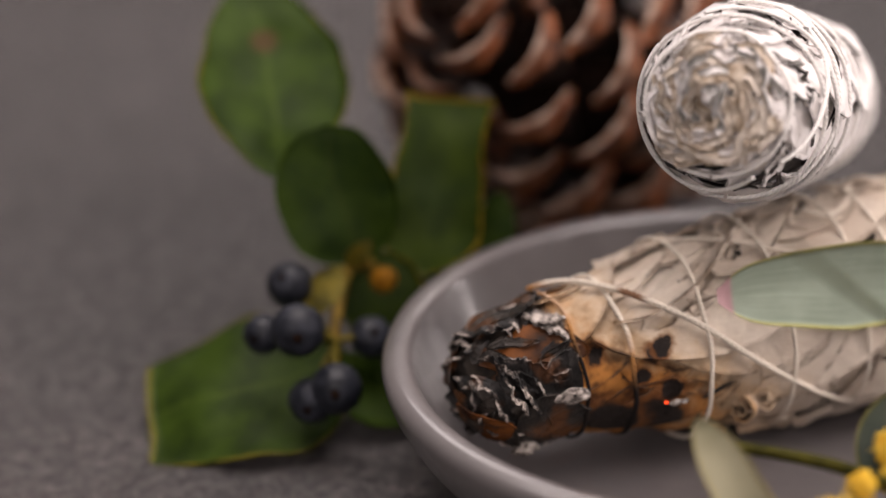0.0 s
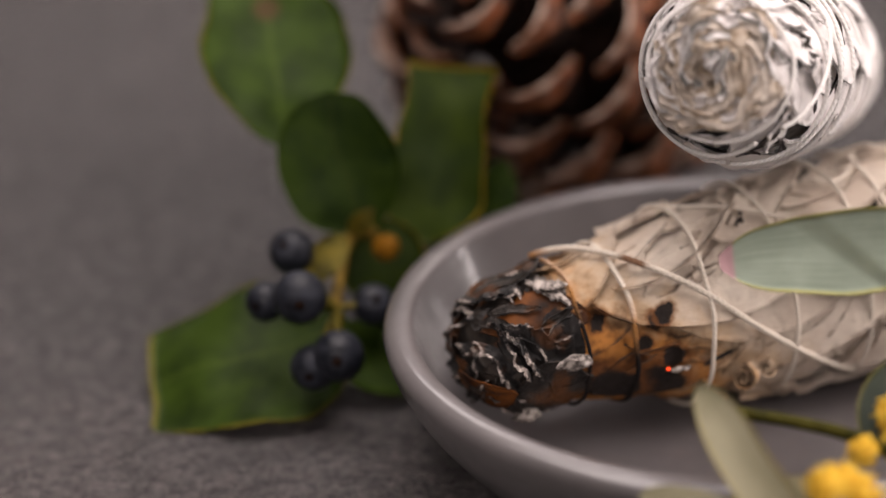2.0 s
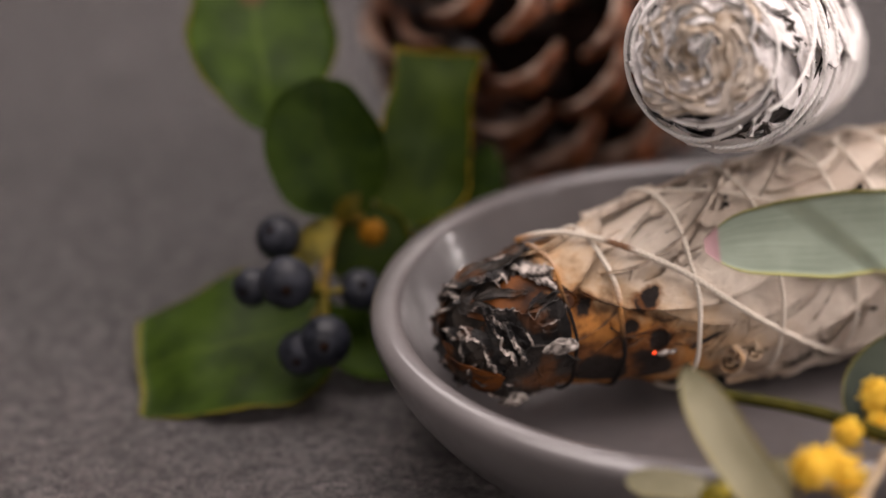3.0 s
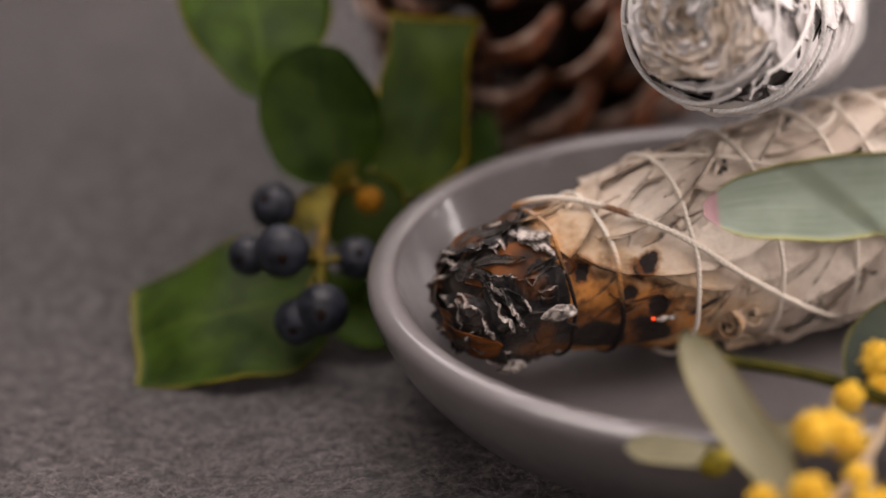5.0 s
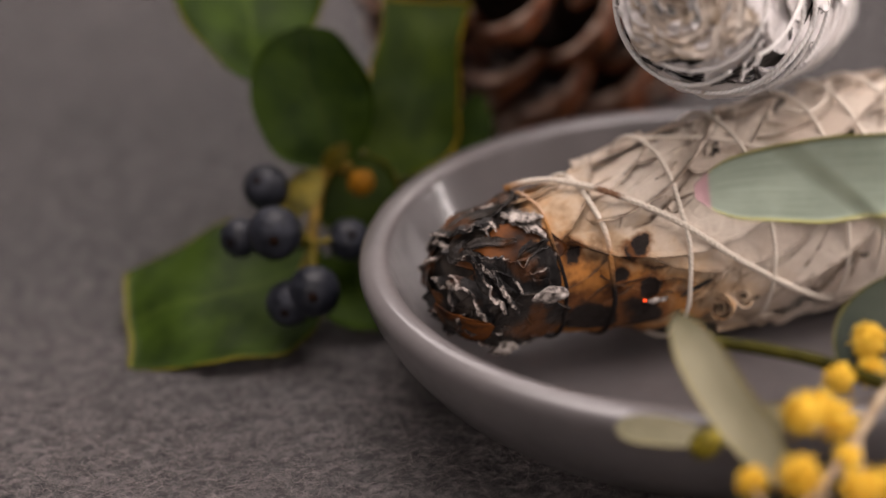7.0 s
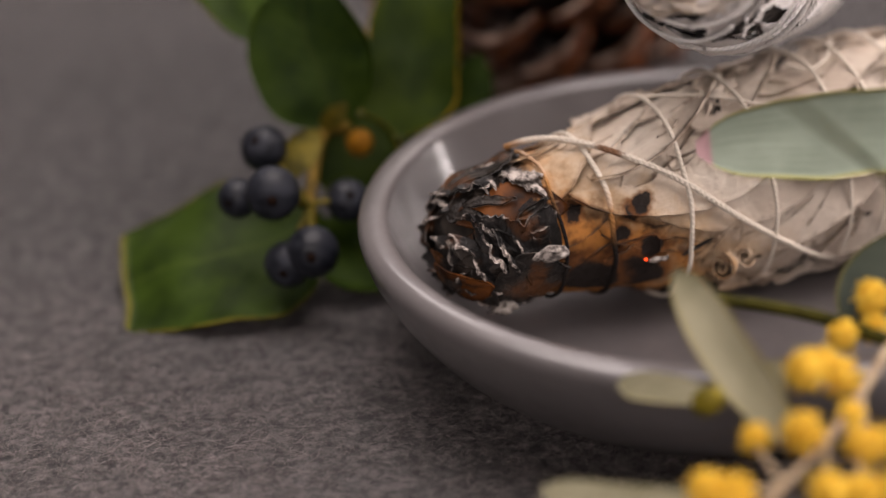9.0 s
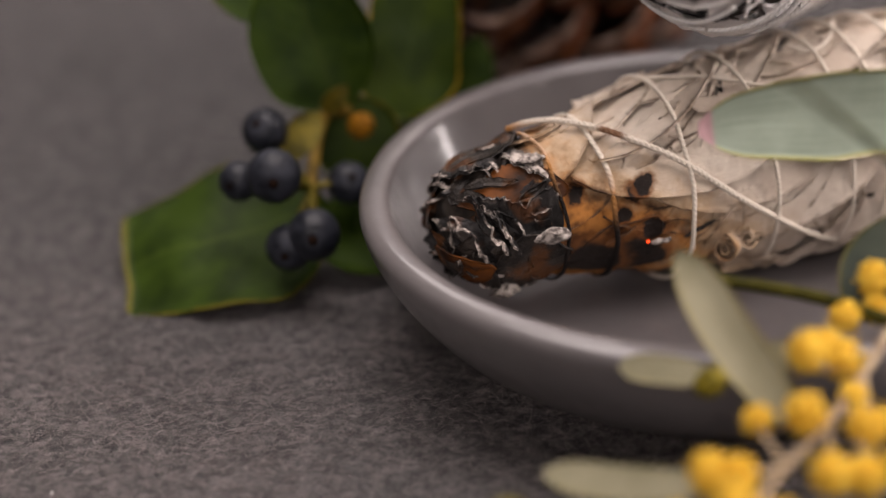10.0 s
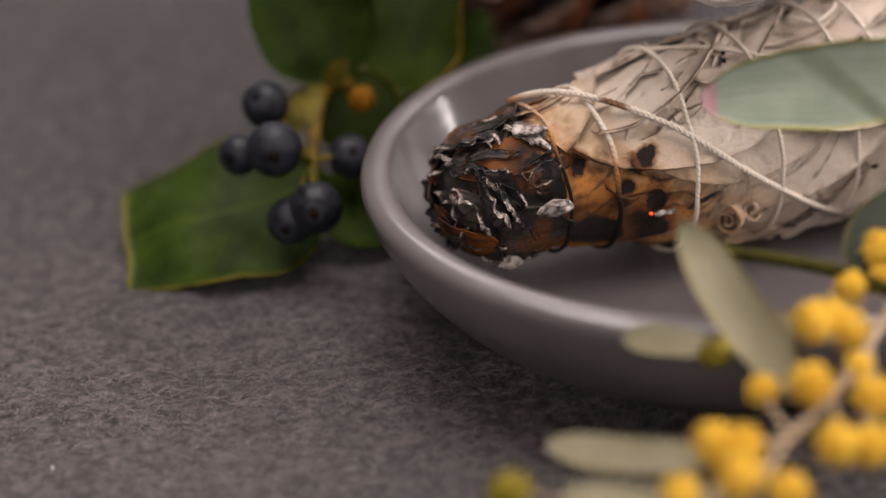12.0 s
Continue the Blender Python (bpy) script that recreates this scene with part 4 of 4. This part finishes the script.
def pine_cone(centre, tip, length, radius):
    axis = (Vector(tip) - Vector(centre)).normalized()
    base = Vector(centre) - axis * length * 0.5
    ob = thing("pine_cone", (base.x, base.y, 0), "open brown pine cone with pale scale tips standing tilted on felt", "pine cone")
    turn = Vector((0, 0, 1)).rotation_difference(axis).to_matrix().to_4x4()
    path = [base + axis * length * k for k in np.linspace(0.02, 0.97, 20)]
    part("core", tube(np.array(path), np.array([0.005 + 0.019 * math.sin(math.pi * (0.30 + 0.68 * k / 19)) for k in range(20)]), 14), CONECORE, ob, "cone core coloured near black as shade between scales")
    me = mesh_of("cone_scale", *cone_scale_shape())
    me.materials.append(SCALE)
    rnd = random.Random(11)
    count = 74
    for k in range(count):
        u = (k + 0.5) / count
        h = 0.04 + 0.88 * u
        spread = radius * (math.sin(math.pi * min(1, 0.16 + 0.80 * u) ** 1.05) ** 0.6)
        size = 1.02 * max(0.74, spread / radius) * rnd.uniform(0.92, 1.08)
        open_up = 46 + 18 * u + 10 * u ** 4 + rnd.uniform(-7, 7)
        m = Matrix.Translation(base + axis * length * h * 0.93 - ob.location) @ turn @ Matrix.Rotation(math.radians(k * 137.51 + rnd.uniform(-5, 5)), 4, "Z") @ Matrix.Translation((max(0.003, spread - 0.026 * size * math.cos(math.radians(open_up))), 0, 0)) @ Matrix.Rotation(-math.radians(open_up), 4, "Y") @ Matrix.Rotation(math.radians(rnd.uniform(-9, 9)), 4, "X") @ Matrix.Diagonal((size, size * 1.22, size * 1.05, 1))
        s = new("cone_scale", me)
        s.parent = ob
        s.matrix_local = m
    # the closed tip
    for k in range(7):
        m = Matrix.Translation(base + axis * length * (0.80 - 0.02 * k) - ob.location) @ turn @ Matrix.Rotation(math.radians(40 + k * 137.51), 4, "Z") @ Matrix.Translation((0.0015 + 0.0012 * k, 0, 0)) @ Matrix.Rotation(-math.radians(80 - 3 * k), 4, "Y") @ Matrix.Diagonal((0.72, 0.72, 1.0, 1))
        s = new("cone_scale", me)
        s.parent = ob
        s.matrix_local = m
    return ob


pine_cone((-0.0255, 0.1390, 0.0470), (-0.0530, 0.1070, 0.0785), 0.116, 0.0520)

# ---------------------------------------------------------------- sprig with berries


def berry_sprig():
    ob = thing("berry_sprig", (-0.085, 0.030, 0.0), "evergreen sprig with glossy green leaves and dark blue berries on felt", "sprig")
    mm = lambda *p: [tuple(v / 1000 for v in q) for q in p]
    part("stem", tube(smooth_path(mm((-88, 15, 12), (-86.2, 21.9, 17), (-85.6, 32.4, 25), (-82.4, 45.7, 32), (-74, 54, 27), (-62, 64, 20), (-48, 78, 8), (-40, 86, 2.5)), 60), np.linspace(0.0010, 0.0024, 60), 10), BROWNSTEM, ob, "brown woody stem")
    part("leaf", leaf(mm((-97.5, 60, 50), (-100, 69.8, 62.2), (-102.8, 82.6, 73.8), (-108.6, 96.9, 86.2)), (0.25, -0.85, 0.45), 0.0365, ovate, nu=30, nv=15, fold=0.10, curl=0.12, wave=0.0012), GREENFLAT, ob)
    part("leaf", leaf(mm((-79.7, 45, 33.5), (-83.1, 47.6, 43), (-85.9, 50.6, 53.4), (-87.2, 54.4, 64.5)), (-0.1, -0.9, 0.40), 0.0278, ellipse, nu=30, nv=15, fold=0.06, curl=0.10, wave=0.0010, seed=2), GREEN, ob)
    part("leaf", leaf(mm((-66.5, 50, 27.5), (-63.6, 55.6, 37.5), (-60.8, 62.9, 49.1), (-57.6, 73.8, 63.5)), (-0.15, -0.9, 0.40), 0.0262, wedge, nu=30, nv=15, fold=-0.04, curl=0.14, wave=0.0010, seed=3), GREENCUT, ob, "cut green leaf with yellow edge")
    part("leaf", leaf(mm((-84, 32, 16), (-96, 27, 12.5), (-110, 24, 11), (-129.6, 25, 4)), (0.0, -0.35, 0.93), 0.045, lobe, fold=0.05, curl=-0.06, wave=0.0014, seed=4), GREENFLAT, ob, "broad green leaf with a cut end lying on felt")
    part("leaf", leaf(mm((-56, 66, 24), (-49, 70, 29), (-45.5, 75, 38)), (0.3, -0.9, 0.3), 0.012, oval, seed=5), GREEN, ob)
    part("leaf", leaf(mm((-80, 50, 28), (-68, 60, 25), (-52, 66, 31)), (0.1, -0.5, 0.85), 0.012, lance, seed=6), GREEN, ob)
    part("leaf", leaf(mm((-86, 30, 15), (-76, 28, 8), (-66, 40, 3)), (0.1, -0.4, 0.9), 0.024, oval, seed=7), GREEN, ob)
    part("leaf", leaf(mm((-81, 52, 33), (-76, 47, 24), (-71, 43, 11)), (0.1, -0.9, 0.35), 0.021, oval, seed=8), GREENCUT, ob)
    part("bract", leaf(mm((-84, 41, 34), (-88.5, 36, 30), (-91.5, 33, 25)), (0.0, -0.9, 0.3), 0.008, lance, nu=10, nv=7), STEM, ob, "olive bract")
    part("bract", leaf(mm((-83, 44, 33), (-80, 42, 37), (-77, 42, 40)), (0.2, -0.9, 0.3), 0.005, lance, nu=10, nv=7), STEM, ob, "olive bract")
    part("bud", ball((-0.0752, 0.0500, 0.0262), 0.0036, 10, 14, 1.25, (0.4, -0.5, 0.4)), ORANGEBUD, ob, "small orange-brown bud")
    joint = (-0.0860, 0.027, 0.0215)
    for (x, y, z), r, ax in (((-97.1, 34.7, 33.8), 5.4, (-0.3, -0.6, 0.6)), ((-94.1, 14.7, 31.8), 6.1, (0.05, -0.93, 0.1)), ((-102.5, 20.7, 28.1), 4.6, (-0.4, -0.8, 0.1)),
                            ((-78.5, 29.1, 22.5), 5.0, (0.2, -0.75, 0.6)), ((-85.9, 8.9, 19.9), 5.9, (0.0, -0.93, 0.2)), ((-91.7, 9.6, 16.7), 5.2, (-0.15, -0.95, 0.0))):
        c = Vector((x + 0.9, y, z - 1.0)) / 1000
        b = part("berry", ball(c, r / 1000, 20, 26, 0.96, ax, 0.10), BERRY, ob)
        a = Vector(ax).normalized()
        part("calyx", ball(c + a * (r * 0.87 / 1000), r * 0.2 / 1000, 6, 10, 0.5, ax), CONECORE, b, "small brown calyx scar")
        part("berry_stalk", tube(smooth_path([joint, (Vector(joint) + c) / 2 + Vector((0, -0.001, 0.001)), c - a * r * 0.9 / 1000], 14), 0.0008, 7), STEM, ob)
    return ob


berry_sprig()

# ---------------------------------------------------------------- wattle sprig in front


def bloom_shape(radius):
    """A fluffy ball of many short stamens."""
    core = ball((0, 0, 0), radius * 0.70, 8, 12)
    verts, faces = [tuple(v) for v in core[0]], list(core[1])
    rnd = random.Random(3)
    for k in range(230):
        z = 1 - 2 * (k + 0.5) / 230
        a, r = k * 2.39996, math.sqrt(max(0, 1 - z * z))
        n = Vector((r * math.cos(a), r * math.sin(a), z))
        n = (n + Vector((rnd.uniform(-1, 1), rnd.uniform(-1, 1), rnd.uniform(-1, 1))) * 0.12).normalized()
        t = n.orthogonal().normalized()
        b = n.cross(t)
        i, tip = len(verts), n * radius * rnd.uniform(0.82, 1.16) * (1 + 0.10 * math.sin(3 * a + 5 * z))
        verts += [tuple(n * radius * 0.66 + (t * math.cos(q) + b * math.sin(q)) * radius * 0.045) for q in (0, 2.094, 4.189)]
        verts += [tuple(tip + (t * math.cos(q) + b * math.sin(q)) * radius * 0.075) for q in (0, 2.094, 4.189)]
        faces += [(i, i + 1, i + 4, i + 3), (i + 1, i + 2, i + 5, i + 4), (i + 2, i, i + 3, i + 5), (i + 3, i + 4, i + 5)]
    return verts, faces


def wattle_sprig():
    ob = thing("wattle_sprig", (0.0227, -0.0766, 0.036), "wattle sprig with yellow ball flowers over the bowl rim", "sprig")
    mm = lambda *p: [tuple(v / 1000 for v in q) for q in p]
    main = smooth_path(mm((-10.6, -120.2, 28.8), (-8.9, -117.4, 30), (-1.9, -106.2, 30.3), (7.8, -94.4, 31.7), (15.5, -84.3, 34.6), (22.7, -74.6, 38.5), (34, -62, 44), (48, -52, 46), (70, -44, 42), (105, -36, 20)), 90)
    part("stem", tube(main, np.linspace(0.0006, 0.0013, 90), 9), TWIG, ob, "beige woody stem")
    for pts, r in ((((15.5, -84.3, 34.6), (9.3, -85.4, 36.3), (5.1, -86.2, 38.5)), 0.5), (((7.8, -94.4, 31.7), (2.8, -97.3, 34)), 0.5), (((-1.9, -106.2, 30.3), (-5, -98, 32.8)), 0.5),
                   (((7.8, -94.4, 31.7), (6.4, -100, 31), (5.3, -107, 30)), 0.5), (((15.5, -84.3, 34.6), (14.5, -92, 32), (13.5, -96.7, 31.4)), 0.5), (((-1.9, -106.2, 30.3), (-9, -109, 31), (-14, -110, 32)), 0.5),
                   (((-8.9, -117.4, 30), (-14, -119, 29.6), (-21, -119.8, 29.7)), 0.5), (((11, -90, 32.5), (12, -99, 30), (11, -107, 28.5)), 0.5), (((22.7, -74.6, 38.5), (22, -70, 38), (21.2, -67, 37.5)), 0.45),
                   (((34, -62, 44), (28, -62, 43), (21.3, -62.9, 41.4)), 0.45), (((-8.9, -117.4, 30), (-7, -119, 29.5), (-4.8, -120, 29.3)), 0.4)):
        q = smooth_path(mm(*pts), 14)
        part("twig", tube(q, r / 1000, 7), TWIG, ob)
    part("green_stalk", tube(smooth_path(mm((-9, -57, 39.8), (3.6, -60, 38.6), (13.4, -63.8, 37.6), (22.7, -74.6, 38.5)), 24), np.linspace(0.0011, 0.0014, 24), 9), OLIVESTEM, ob, "olive green stalk")
    # leaves
    part("leaf", leaf(mm((62, -50, 58), (44, -44, 64.5), (27.2, -39.5, 64), (10, -35.2, 61.2), (-7.2, -32.2, 58.7)), (0.05, -0.9, 0.43), 0.0172, blade, nu=34, fold=0.05, curl=0.10, wave=0.0008), BLUELEAF, ob, "blue-green leaf with a pink tip")
    part("leaf_stalk", tube(smooth_path(mm((48, -52, 46), (55, -51, 52), (62, -50, 58)), 12), 0.0011, 8), OLIVESTEM, ob)
    part("twig", tube(smooth_path(mm((-7.2, -104.6, 102), (2.9, -93.5, 90.5), (13.9, -82.8, 78.2), (23.4, -74.6, 67.5), (38, -62, 54), (48, -52, 46)), 30), np.linspace(0.00045, 0.0010, 30), 8), OLIVESTEM, ob)
    part("leaf", leaf(mm((1.5, -91, 29.5), (-3.4, -85, 36), (-8.6, -78.6, 42), (-15.5, -69.2, 51.8)), (-0.25, -0.85, 0.45), 0.0098, blade, fold=0.05, curl=0.10, wave=0.0006, seed=1), OLIVELEAF, ob)
    part("leaf", leaf(mm((-11.2, -83.7, 34.6), (-19, -81.5, 35.3), (-26.8, -79.4, 35)), (0.05, -0.85, 0.5), 0.0058, blade, fold=0.05, seed=2), OLIVELEAF, ob)
    part("leaf", leaf(mm((-9, -84, 34.6), (-3, -82, 36), (6, -80.2, 37)), (0.05, -0.85, 0.5), 0.0062, blade, fold=0.05, seed=3), OLIVELEAF, ob)
    part("leaf", leaf(mm((-12, -109, 29), (-28.5, -102.9, 26.3), (-41.4, -95.9, 24.4)), (0.05, -0.75, 0.65), 0.0068, blade, fold=0.05, seed=4), OLIVELEAF, ob)
    part("leaf", leaf(mm((-12, -120, 27), (-26, -117, 26.5), (-40, -114.3, 27.2)), (0.05, -0.75, 0.65), 0.0056, blade, fold=0.05, seed=5), OLIVELEAF, ob)
    part("leaf", leaf(mm((19.5, -66, 34), (20.5, -60, 38.5), (25, -54, 43), (37, -46, 48)), (-0.2, -0.8, 0.55), 0.0112, oval, fold=0.05, seed=6), SHADELEAF, ob, "green leaf coloured dark as if in shade")
    for x, y, z, k in ((-11.5, -84.3, 33.9, 2.6), (-48.9, -115.8, 28.7, 3.4)):
        part("bud", ball((x / 1000, y / 1000, z / 1000), k / 1000, 10, 14, 1.3, (0.5, -0.3, 0.6)), BUD, ob, "small olive flower bud")
    part("twig", tube(smooth_path(mm((-12, -120, 27), (-30, -119, 27), (-48.9, -115.8, 28.7)), 16), 0.0004, 6), TWIG, ob)
    me = mesh_of("flower_ball", *bloom_shape(0.0036))
    me.materials.append(BLOOM)
    rnd = random.Random(9)
    for x, y, z, k in ((-15, -109.7, 32.2, 1), (-10.5, -110, 31.6, 0.95), (-12, -117.2, 30.5, 1.05), (-4.8, -120, 29.3, 0.9), (-21.8, -119.8, 29.7, 0.85), (5.5, -84.1, 38.9, 1), (11.7, -83, 36.8, 1), (9.2, -80.2, 37.8, 0.95),
                       (2.4, -99, 35.9, 1), (-5, -95.9, 33.1, 0.75), (5.3, -108.4, 30.2, 1), (13.5, -96.7, 31.4, 0.98), (11, -107, 28.5, 0.98), (14.7, -70.2, 37.8, 0.8), (21.3, -62.9, 41.4, 0.9), (21.2, -67.1, 37.3, 0.8),
                       (12.6, -89.3, 33, 0.7), (18, -103, 27, 0.95), (20, -94, 30, 0.95)):
        f = new("flower_ball", me)
        f.parent = ob
        f.location = Vector((x, y, z)) / 1000 - ob.location
        f.rotation_euler = (rnd.uniform(0, 6), rnd.uniform(0, 6), rnd.uniform(0, 6))
        f.scale = (k, k, k)
    return ob


wattle_sprig()

# ---------------------------------------------------------------- loose fibres and lint on the cloth


def felt_fibres(count):
    """Loose wool fibres lying on the cloth where it comes near."""
    rnd = np.random.RandomState(4)
    seg = 5
    x, y = rnd.uniform(-0.185, 0.06, count), rnd.triangular(-0.15, -0.050, 0.06, count)
    turn, bend, long = rnd.uniform(0, 2 * np.pi, count), rnd.normal(0, 1.3, count), rnd.uniform(0.0012, 0.0058, count)
    verts = np.empty((count, seg, 3, 3))
    a, px, py = turn.copy(), x.copy(), y.copy()
    z0, rise = rnd.uniform(-0.0003, 0.0003, count), rnd.uniform(0, 0.0007, count) * (1 + 2 * (rnd.rand(count) > 0.95))
    r = rnd.uniform(0.000022, 0.000046, count)
    for i in range(seg):
        u = i / (seg - 1)
        c = np.stack([px, py, z0 + rise * np.sin(np.pi * u)], -1)
        for j, (s, h) in enumerate(((-1, 0), (1, 0), (0, 1.5))):
            verts[:, i, j] = c + np.stack([-np.sin(a) * s * r, np.cos(a) * s * r, h * r], -1)
        px, py, a = px + np.cos(a) * long / seg, py + np.sin(a) * long / seg, a + bend / seg
    one = [(i * 3 + j, i * 3 + (j + 1) % 3, i * 3 + 3 + (j + 1) % 3, i * 3 + 3 + j) for i in range(seg - 1) for j in range(3)]
    faces = (np.array(one)[None] + (np.arange(count) * seg * 3)[:, None, None]).reshape(-1, 4).tolist()
    return single("felt_fibres", (verts.reshape(-1, 3), faces), FIBRE, "loose grey wool fibres on the felt cloth", "fibres", "stuff")


felt_fibres(34000)
single("lint_speck", (jitter(np.array(ball((-0.1345, -0.0592, 0.0001), 0.00032, 8, 10)[0]), 900, 0.0003, 2), grid_faces(9, 10, True)), THREAD, "tiny white speck of lint on grey felt", "lint")
